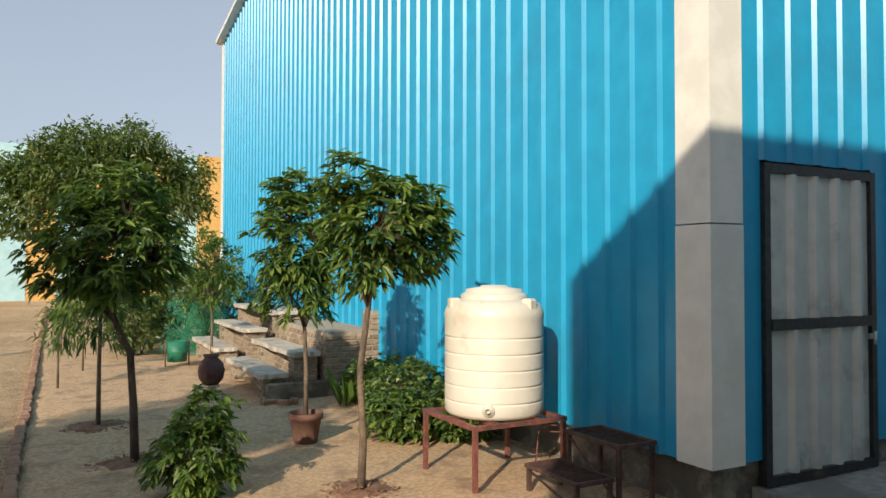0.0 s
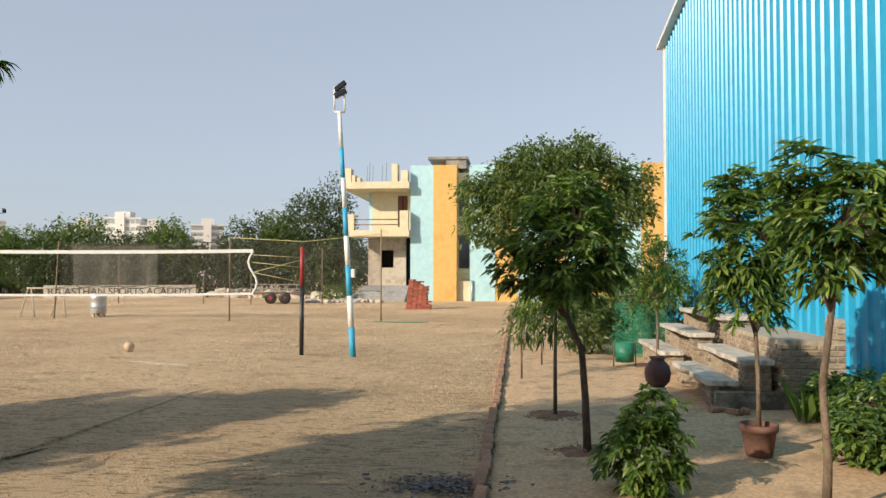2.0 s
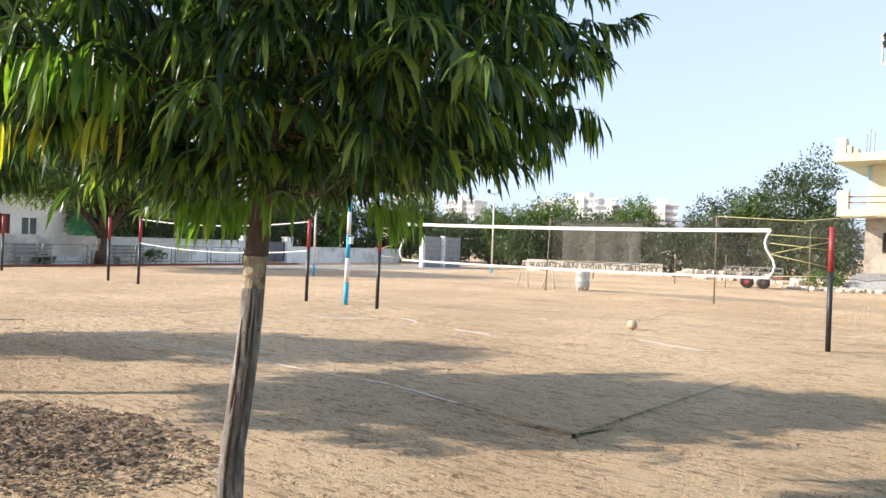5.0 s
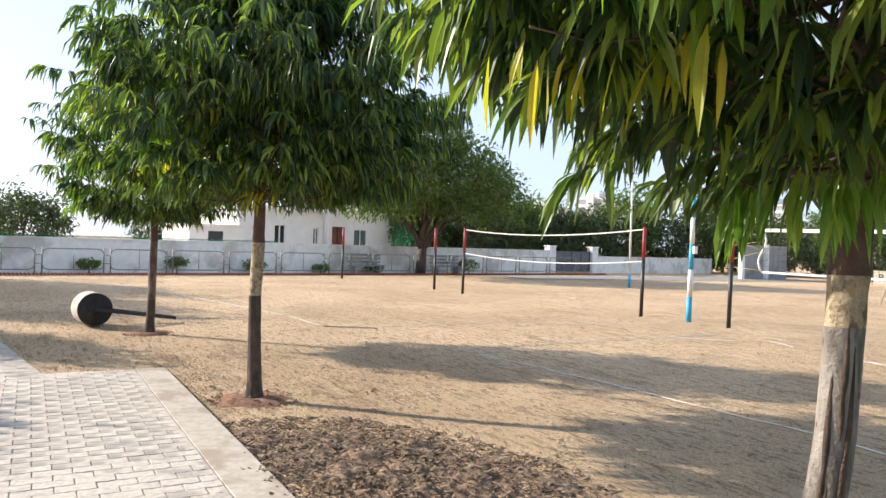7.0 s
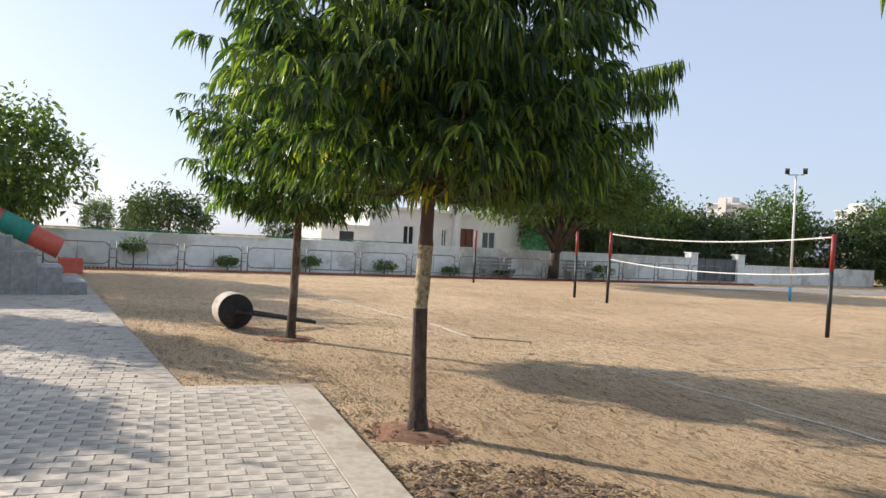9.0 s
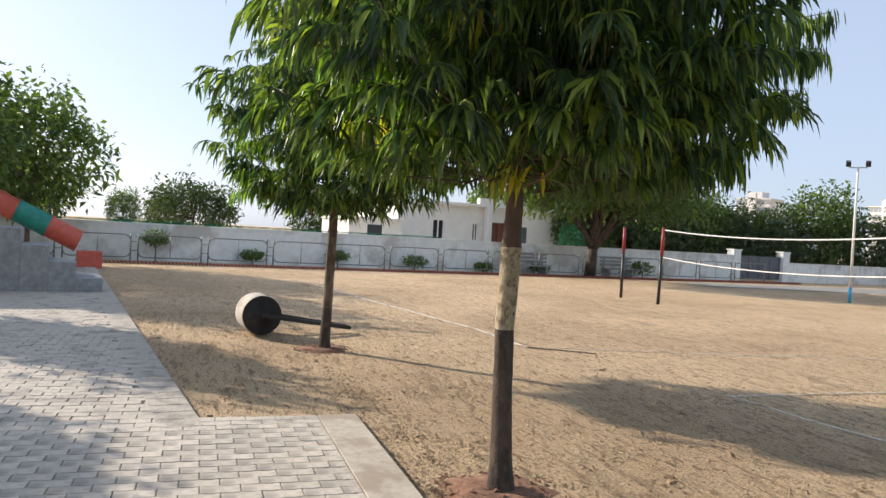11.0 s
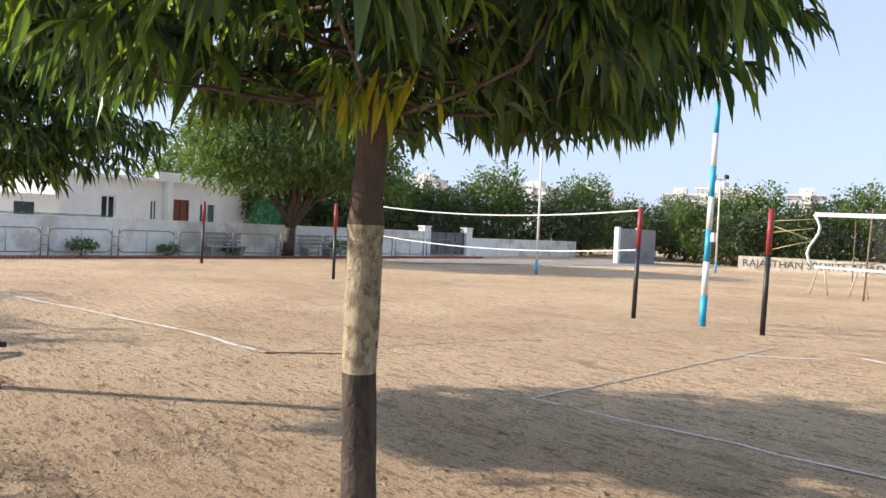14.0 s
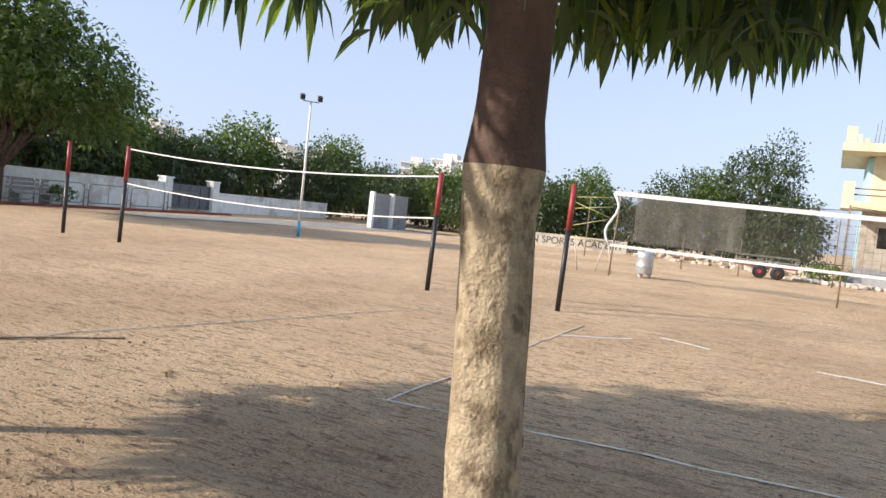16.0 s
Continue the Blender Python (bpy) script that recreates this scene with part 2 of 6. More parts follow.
M_POLE_W = surf("white_pole", (0.68, 0.66, 0.62), (0.76, 0.74, 0.70), 8, 0.55, 0.0, (0.42, 0.36, 0.28), 5, 0.64)
M_POLE_B = surf("blue_pole", (0.03, 0.32, 0.52), (0.05, 0.38, 0.60), 8, 0.55, 0.0, (0.1, 0.25, 0.33), 5, 0.64)
M_RED = surf("red_paint", (0.24, 0.022, 0.024), (0.31, 0.034, 0.034), 10, 0.5, 0.0, (0.22, 0.04, 0.03), 4, 0.62)
M_TAPE = surf("white_tape", (0.66, 0.64, 0.62), (0.75, 0.73, 0.70), 10, 0.8)
M_CORD = surf("net_cord", (0.03, 0.03, 0.028), (0.06, 0.058, 0.05), 10, 0.9)
M_ROPE = surf("yellow_rope", (0.40, 0.36, 0.16), (0.5, 0.45, 0.2), 20, 0.9)
M_LINE = surf("court_rope", (0.58, 0.52, 0.44), (0.68, 0.62, 0.53), 20, 0.9, 0.0, (0.3, 0.22, 0.15), 4, 0.56)
M_STEEL = surf("galvanised", (0.45, 0.47, 0.48), (0.56, 0.58, 0.59), 12, 0.45, 0.6, (0.35, 0.34, 0.32), 3, 0.6)
M_FENCE = surf("grey_rail", (0.20, 0.20, 0.19), (0.28, 0.28, 0.26), 10, 0.6, 0.3)
M_WOOD = surf("weathered_wood", (0.20, 0.135, 0.08), (0.30, 0.21, 0.13), 18, 0.9, 0.0, (0.12, 0.085, 0.055), 5, 0.58, 0.4, 60, (4, 4, 1))
M_BALL = surf("leather_ball", (0.50, 0.37, 0.24), (0.58, 0.44, 0.30), 10, 0.7, 0.0, (0.32, 0.2, 0.12), 9, 0.6)
M_ROLLER_END = surf("roller_black", (0.012, 0.011, 0.011), (0.025, 0.022, 0.02), 10, 0.7, 0.0, (0.05, 0.035, 0.025), 5, 0.64)
M_ROLLER = surf("roller_cement", (0.42, 0.38, 0.33), (0.52, 0.47, 0.41), 8, 0.85, 0.0, (0.3, 0.24, 0.18), 3, 0.6)
M_SLIDE_R = surf("red_plastic", (0.55, 0.10, 0.06), (0.62, 0.13, 0.08), 6, 0.4, 0.0, (0.45, 0.1, 0.07), 3, 0.62)
M_SLIDE_G = surf("teal_plastic", (0.02, 0.22, 0.17), (0.03, 0.28, 0.21), 6, 0.4, 0.0, (0.03, 0.18, 0.14), 3, 0.62)
M_SLIDE_Y = surf("yellow_plastic", (0.62, 0.36, 0.03), (0.70, 0.42, 0.05), 6, 0.4)
M_SHADENET = veil("grey_netting", (0.20, 0.19, 0.165), 0.42)
M_FINENET = veil("fine_netting", (0.07, 0.065, 0.055), 0.24)
M_GREENNET = veil("green_netting", (0.02, 0.20, 0.11), 0.42)
M_MULCH = surf("mulch", (0.10, 0.066, 0.042), (0.30, 0.205, 0.13), 22, 0.95, 0.0, (0.33, 0.235, 0.15), 8, 0.6, 0.6, 80)
M_BED = surf("planting_soil", (0.44, 0.275, 0.155), (0.60, 0.415, 0.25), 26, 0.95, 0.0, (0.33, 0.215, 0.13), 3.0, 0.57, 0.5, 60)
M_EARTH = surf("red_earth", (0.22, 0.11, 0.065), (0.31, 0.17, 0.105), 20, 0.95, 0.0, (0.15, 0.08, 0.05), 5, 0.58, 0.6, 60)
# distance haze is painted into these two: both colours are paled
M_HAZED_WALL = surf("hazed_far_plaster", (0.62, 0.61, 0.58), (0.68, 0.67, 0.64), 0.1, 0.9, 0.0, None, bump=0)
M_HAZED_GLASS = surf("hazed_far_window", (0.28, 0.31, 0.34), (0.34, 0.37, 0.40), 0.2, 0.5, 0.0, None, bump=0)
M_LETTER = surf("sign_letter", (0.05, 0.055, 0.06), (0.10, 0.10, 0.10), 6, 0.8, 0.0, (0.3, 0.28, 0.25), 6, 0.62)
M_SIGNWALL = surf("sign_limewash", (0.62, 0.56, 0.44), (0.72, 0.66, 0.54), 4, 0.9, 0.0, (0.45, 0.38, 0.28), 1.2, 0.55)
M_LAMP = surf("lamp_black", (0.012, 0.012, 0.013), (0.02, 0.02, 0.02), 8, 0.4)
M_GLASS, _, _p = nodes_of("window_glass")
_p.inputs["Base Color"].default_value, _p.inputs["Roughness"].default_value = (0.03, 0.035, 0.04, 1), 0.08

# ---- mesh tools ----


class Build:
    """Collects boxes, tubes and leaves into one mesh."""

    def __init__(self):
        self.v, self.f, self.smooth = [], [], []

    def add(self, verts, faces, smooth=False):
        o = len(self.v)
        self.v += [tuple(p) for p in verts]
        self.f += [tuple(o + i for i in f) for f in faces]
        self.smooth += [smooth] * len(faces)
        return self

    def box(self, x0, x1, y0, y1, z0, z1, m=None, bevel=0.0):
        if bevel <= 0:
            vs = [Vector((x, y, z)) for z in (z0, z1) for x, y in ((x0, y0), (x1, y0), (x1, y1), (x0, y1))]
            fs = [(3, 2, 1, 0), (4, 5, 6, 7), (0, 1, 5, 4), (1, 2, 6, 5), (2, 3, 7, 6), (3, 0, 4, 7)]
        else:
            b = bevel
            rings = [(z0, b), (z0 + b, 0), (z1 - b, 0), (z1, b)]
            vs, fs = [], []
            for z, i in rings:
                c = b
                a0, a1, b0, b1 = x0 + i, x1 - i, y0 + i, y1 - i
                k = c if i == 0 else 0.35 * c
                vs += [Vector(p) for p in ((a0 + k, b0, z), (a1 - k, b0, z), (a1, b0 + k, z), (a1, b1 - k, z),
                                           (a1 - k, b1, z), (a0 + k, b1, z), (a0, b1 - k, z), (a0, b0 + k, z))]
            for r in range(3):
                for j in range(8):
                    fs.append((r * 8 + j, r * 8 + (j + 1) % 8, r * 8 + 8 + (j + 1) % 8, r * 8 + 8 + j))
            fs += [tuple(range(7, -1, -1)), tuple(range(24, 32))]
        if m:
            vs = [m @ p for p in vs]
        return self.add(vs, fs)

    def tube(self, pts, radii, seg=8, cap=True, smooth=True):
        pts = [Vector(p) for p in pts]
        if not isinstance(radii, (list, tuple)):
            radii = [radii] * len(pts)
        vs, fs = [], []
        for i, p in enumerate(pts):
            d = (pts[min(i + 1, len(pts) - 1)] - pts[max(i - 1, 0)]).normalized()
            ref = Vector((1, 0, 0)) if abs(d.x) < 0.8 else Vector((0, 1, 0))
            a = d.cross(ref).normalized()
            b = d.cross(a)
            for j in range(seg):
                t = 2 * math.pi * j / seg
                vs.append(p + radii[i] * (math.cos(t) * a + math.sin(t) * b))
        for i in range(len(pts) - 1):
            for j in range(seg):
                k = (j + 1) % seg
                fs.append((i * seg + j, i * seg + k, i * seg + seg + k, i * seg + seg + j))
        self.add(vs, fs, smooth)
        if cap:
            n = (len(pts) - 1) * seg
            o = len(self.v) - len(vs)
            self.f += [tuple(o + j for j in range(seg - 1, -1, -1)), tuple(o + n + j for j in range(seg))]
            self.smooth += [False, False]
        return self

    def lathe(self, profile, seg=24, m=None, smooth=True):
        vs, fs = [], []
        for r, z in profile:
            for j in range(seg):
                t = 2 * math.pi * j / seg
                vs.append(Vector((r * math.cos(t), r * math.sin(t), z)))
        for i in range(len(profile) - 1):
            for j in range(seg):
                k = (j + 1) % seg
                fs.append((i * seg + j, i * seg + k, i * seg + seg + k, i * seg + seg + j))
        if m:
            vs = [m @ p for p in vs]
        return self.add(vs, fs, smooth)

    def mesh(self, name, mats):
        me = bpy.data.meshes.new(name)
        me.from_pydata(self.v, [], self.f)
        for m in (mats if isinstance(mats, (list, tuple)) else [mats]):
            me.materials.append(m)
        if any(self.smooth):
            me.polygons.foreach_set("use_smooth", self.smooth)
        me.update()
        return me


def part(name, b, material, parent=None, label="", m=None):
    ob = new(name, b if isinstance(b, bpy.types.Mesh) else b.mesh(name, material))
    if m is not None:
        ob.matrix_basis = m
    if parent:
        ob.parent = parent
    return tagged(ob, label)


def thing(name, label, category, m=None, group="", kind=""):
    ob = new(name)
    ob.empty_display_size = 0.2
    if m is not None:
        ob.matrix_basis = m
    return tagged(ob, label, category, group, kind)


def structure(name, b, material, label, category="structure"):
    return tagged(part(name, b, material), label, category, kind="structure")


def leaf_mesh(name, base, way, length, width, droop, mat, rng, fold=0.25):
    """Many pointed leaves, each folded along its rib and bent at the tip. Arrays: one row a leaf."""
    n = len(base)
    way = way / np.linalg.norm(way, axis=1)[:, None]
    side = np.cross(way, rng.normal(size=(n, 3)) * 0.5 + np.array([0, 0, 1.0]))
    side /= np.linalg.norm(side, axis=1)[:, None] + 1e-9
    up = np.cross(side, way)
    L, W = length[:, None], width[:, None]
    down = np.array([0, 0, -1.0]) * (droop * L)
    mid = base + way * L * 0.45 + down * 0.2
    a = mid + side * W * 0.5 + up * W * fold
    c = mid - side * W * 0.5 + up * W * fold
    tip = base + way * L + down
    v = np.stack([base, a, mid, c, tip], 1).reshape(-1, 3)
    o = (np.arange(n) * 5)[:, None, None]
    f = (np.array([[0, 1, 2], [0, 2, 3], [2, 1, 4], [2, 4, 3]])[None] + o).reshape(-1, 3)
    me = bpy.data.meshes.new(name)
    me.from_pydata(v.tolist(), [], f.tolist())
    me.materials.append(mat)
    me.update()
    return me


def plume_mesh(name, base, way, length, width, droop, mat, rng):
    """Long wavy leaves that arch out and hang; three ribs' lengths each."""
    n = len(base)
    way = way / np.linalg.norm(way, axis=1)[:, None]
    L, W, D = length[:, None], width[:, None], droop[:, None]
    down = np.array([0, 0, -1.0])

    def spine(u):
        return base + way * L * u * (1 - 0.35 * D * u) + down * L * D * u ** 1.6 * 0.85
    rows = [base]
    for u, w in ((0.30, 0.85), (0.66, 0.80)):
        p = spine(u)
        tang = way + down * D * u * 1.3
        tang /= np.linalg.norm(tang, axis=1)[:, None]
        ref = np.array([0, 0, 1.0]) + rng.normal(size=(n, 3)) * 0.35
        if u < 0.5:
            keep = ref
        side = np.cross(tang, keep)
        side /= np.linalg.norm(side, axis=1)[:, None] + 1e-9
        up = np.cross(side, tang)
        k = rng.uniform(0.05, 0.35, (n, 1))
        rows += [p + side * W * w * 0.5 + up * W * k, p, p - side * W * w * 0.5 + up * W * k]
    rows.append(spine(1.0))
    v = np.stack(rows, 1).reshape(-1, 3)
    o = (np.arange(n) * 8)[:, None, None]
    t = np.array([[0, 1, 2], [0, 2, 3], [2, 1, 4], [2, 4, 5], [3, 2, 5], [3, 5, 6], [5, 4, 7], [5, 7, 6]])
    f = (t[None] + o).reshape(-1, 3)
    me = bpy.data.meshes.new(name)
    me.from_pydata(v.tolist(), [], f.tolist())
    me.materials.append(mat)
    me.update()
    return me


def limb(rng, a, b, sag=0.0, n=4, wob=0.04):
    a, b = np.array(a, float), np.array(b, float)
    d = np.linalg.norm(b - a)
    out = []
    for i in range(n + 1):
        t = i / n
        p = a + (b - a) * t + np.array([0, 0, sag * d * math.sin(math.pi * t)])
        if 0 < i < n:
            p = p + rng.normal(size=3) * wob * d
        out.append(tuple(p))
    return out

# ---- ground and setting ----


def ground_height(x, y):
    near = math.exp(-((x + 6) ** 2 + (y - 8) ** 2) / 500.0)
    return (noise.noise(Vector((x * 0.7, y * 0.7, 0.3))) * 0.018 + noise.noise(Vector((x * 2.3, y * 2.3, 7))) * 0.010) * near


def make_ground():
    b = Build()
    xs = [-900, -300, -120, -70] + [-50 + 0.5 * i for i in range(121)] + [40, 120, 300, 900]
    ys = [-900, -300, -100, -40] + [-12 + 0.5 * i for i in range(131)] + [70, 120, 300, 900]
    for y in ys:
        for x in xs:
            b.v.append((x, y, ground_height(x, y) - 0.004))
    w = len(xs)
    for j in range(len(ys) - 1):
        for i in range(w - 1):
            b.f.append((j * w + i, j * w + i + 1, (j + 1) * w + i + 1, (j + 1) * w + i))
            b.smooth.append(True)
    structure("ground", b, M_GROUND, "dry raked sandy earth of the sports yard", "ground")


make_ground()

def planting_bed():
    b = Build()
    nx, ny = 36, 230
    for j in range(ny + 1):
        y = 2.4 + 0.115 * j
        for i in range(nx + 1):
            x = 0.0 + 0.0185 * y + (4.22) * i / nx
            edge = min(i, nx - i, j, ny - j)
            h = ground_height(x, y) + 0.010 + 0.022 * noise.noise(Vector((x * 3.1, y * 3.1, 2))) + 0.014 * noise.noise(Vector((x * 9, y * 9, 5)))
            b.v.append((x, y, max(h, ground_height(x, y) + 0.003) if edge else -0.02))
    w = nx + 1
    for j in range(ny):
        for i in range(nx):
            b.f.append((j * w + i, j * w + i + 1, (j + 1) * w + i + 1, (j + 1) * w + i))
            b.smooth.append(True)
    structure("planting_bed", b, M_BED, "rough reddish soil of the planted strip", "ground")


planting_bed()

TILT = pose(0, 0, 0, 0, 0, -1.05)   # the shed's side of the yard
SIDE = pose(0, 0, 0, 0, 0, 9.1)     # the paving's far edge and the slide


# ---- blue shed ----
def rib_sheet(along0, along1, z0, z1, place, pitch=0.30, depth=0.03, top=None):
    """Trapezoid-ribbed sheet; place(s, out, z) gives the point s along the wall and out from it."""
    b = Build()
    s, prof = along0, []
    while s < along1 - 0.01:
        for ds, o in ((0, 0), (0.205, 0), (0.228, depth), (0.27, depth)):
            if s + ds < along1:
                prof.append((s + ds, o))
        s += pitch
    prof.append((along1, 0))
    for s, o in prof:
        b.v += [tuple(place(s, o, z0)), tuple(place(s, o, top(s) if top else z1))]
    for i in range(len(prof) - 1):
        b.f.append((2 * i, 2 * i + 2, 2 * i + 3, 2 * i + 1))
        b.smooth.append(False)
    return b


def make_shed():
    sx, sy, deep, long = 4.30, 3.55, 14.0, 16.6
    base = thing("shed", "tall shed clad in bright blue ribbed sheets with cream trim", "shed",
                 pose(sx, sy, 0, 0, 0, -1.05))

    def top(s):
        return 7.73 + 0.136 * (long / 2 - abs(s - long / 2))
    part("plinth", Build().box(0.06, deep, 0.06, long - 0.06, -0.1, 0.33), M_PLINTH, base, "stained rough plaster plinth")
    part("side_sheet", rib_sheet(0.23, long, 0.33, 7.73, lambda s, o, z: (-o, s, z), 0.2935, 0.035, top=top), M_BLUE, base, "bright blue ribbed sheet")
    part("front_sheet", rib_sheet(0.28, 0.5, 0.33, 2.46, lambda s, o, z: (s, -o, z)), M_BLUE, base)
    part("front_sheet", rib_sheet(0.28, deep, 2.46, 7.73, lambda s, o, z: (s, -o, z)), M_BLUE, base)
    part("front_sheet", rib_sheet(1.78, deep, 0.33, 2.46, lambda s, o, z: (s, -o, z)), M_BLUE, base)
    # near-black backing behind the cladding; the dark inside is its colour
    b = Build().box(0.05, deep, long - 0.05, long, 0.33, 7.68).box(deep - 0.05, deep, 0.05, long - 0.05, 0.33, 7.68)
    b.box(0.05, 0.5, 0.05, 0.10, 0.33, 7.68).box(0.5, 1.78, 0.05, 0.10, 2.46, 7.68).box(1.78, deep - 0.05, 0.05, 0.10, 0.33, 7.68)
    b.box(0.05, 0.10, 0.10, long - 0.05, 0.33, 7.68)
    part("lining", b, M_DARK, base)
    r = Build()
    h = top(long / 2)
    r.add([(-0.2, -0.15, 7.70), (deep, -0.15, 7.70), (deep, long / 2, h + 0.02), (-0.2, long / 2, h + 0.02), (deep, long + 0.15, 7.70), (-0.2, long + 0.15, 7.70),
           (-0.2, -0.15, 7.80), (deep, -0.15, 7.80), (deep, long / 2, h + 0.12), (-0.2, long / 2, h + 0.12), (deep, long + 0.15, 7.80), (-0.2, long + 0.15, 7.80)],
          [(0, 3, 2, 1), (3, 5, 4, 2), (6, 7, 8, 9), (9, 8, 10, 11), (0, 6, 9, 3), (3, 9, 11, 5), (0, 1, 7, 6), (5, 11, 10, 4), (1, 2, 8, 7), (2, 4, 10, 8)])
    part("roof", r, M_WHITE_SHEET, base, "pale metal roof edge")
    t = Build()
    for z0, z1 in ((0.33, 1.985), (1.995, 7.68)):
        o = 0.05 if z0 < 1 else 0.045
        t.add([(-o, -o, z0), (0.27, -o, z0), (0.27, 0.0, z0), (0, 0.27, z0), (-o, 0.27, z0),
               (-o, -o, z1), (0.27, -o, z1), (0.27, 0.0, z1), (0, 0.27, z1), (-o, 0.27, z1)],
              [(0, 1, 6, 5), (1, 2, 7, 6), (3, 4, 9, 8), (4, 0, 5, 9), (4, 3, 2, 1, 0), (5, 6, 7, 8, 9)])
    part("corner_trim", t, M_WHITE_SHEET, base, "cream corner flashing")
    part("corner_trim", Build().box(-0.05, 0.10, long - 0.10, long + 0.04, 0.33, 7.73), M_WHITE_SHEET, base)
    # steel door, hinged in a black frame
    door = tagged(part("door", Build().box(0.5, 0.56, -0.04, 0.03, 0.14, 2.44).box(1.72, 1.78, -0.04, 0.03, 0.14, 2.44)
                       .box(0.56, 1.72, -0.04, 0.03, 2.37, 2.44).box(0.56, 1.72, -0.04, 0.03, 0.14, 0.21).box(0.56, 1.72, -0.05, 0.03, 1.24, 1.32),
                       M_BLACK, base), "black steel frame of the shed door")
    for z0, z1 in ((0.21, 1.24), (1.32, 2.37)):
        part("door_panel", rib_sheet(0.56, 1.72, z0, z1, lambda s, o, z: (s, -0.005 - o, z), 0.25, 0.045), M_GREY_SHEET, door, "ribbed grey sheet door panel")
    part("latch", Build().box(1.65, 1.72, -0.075, -0.05, 1.14, 1.18).tube([(1.68, -0.09, 1.10), (1.68, -0.09, 1.2)], 0.012), M_STEEL, door)
    tagged(part("door_step", Build().box(0.45, 3.2, -1.0, 0.05, -0.05, 0.13), M_CONC), "low concrete step before the shed door", "step")
    bpy.data.objects["door_step"].matrix_basis = pose(sx, sy, 0, 0, 0, -1.05)


make_shed()

# plain wall that closes the place behind the walk; its shade falls on the shed
structure("wall_south", Build().box(-3.15, 16, -2.1, -1.63, -0.05, 6.12), M_WALL, "plain wall of the building behind the walk", "wall")

# ---- paving ----


def make_paving():
    b = Build().box(-12.0, -2.6, -14, 1.604, -0.06, 0.032)
    structure("pavement", b, M_JOINT, "sand bed of the block paving", "pavement")
    b2 = Build().add([(-12.0, -14, 0.028), (-12.0, 0.45, 0.028), (-34, -3.14, 0.028), (-34, -14, 0.028),
                      (-12.0, -14, -0.06), (-12.0, 0.45, -0.06), (-34, -3.14, -0.06), (-34, -14, -0.06)],
                     [(0, 1, 2, 3), (7, 6, 5, 4), (1, 5, 6, 2), (0, 4, 5, 1), (2, 6, 7, 3), (3, 7, 4, 0)])
    structure("pavement_far", b2, M_JOINT, "sand bed of the paving beside the slide", "pavement")
    structure("kerb_paving", Build().box(-12.0, -2.6, 1.604, 1.93, -0.06, 0.0435, bevel=0.004), M_BORDER, "cast concrete border of the block paving", "kerb")
    e = Build()
    a, d = Vector((-11.75, 0.70, 0)), Vector((-0.987, -0.161, 0))
    nrm = Vector((0.161, -0.987, 0))
    for i in range(92):
        m = Matrix.Translation(a + d * (0.245 * i)) @ pose(0, 0, 0, 0, 0, 9.27)
        e.box(-0.238, 0, -0.34, 0, -0.06, 0.043, m, 0.008)
    structure("kerb_far", e, M_PAVER, "row of pale concrete edging blocks", "kerb")


make_paving()

# ---- walls to the west ----
WEST = pose(-36.0, -2.0, 0, 0, 0, 6.84)   # local y runs along the wall


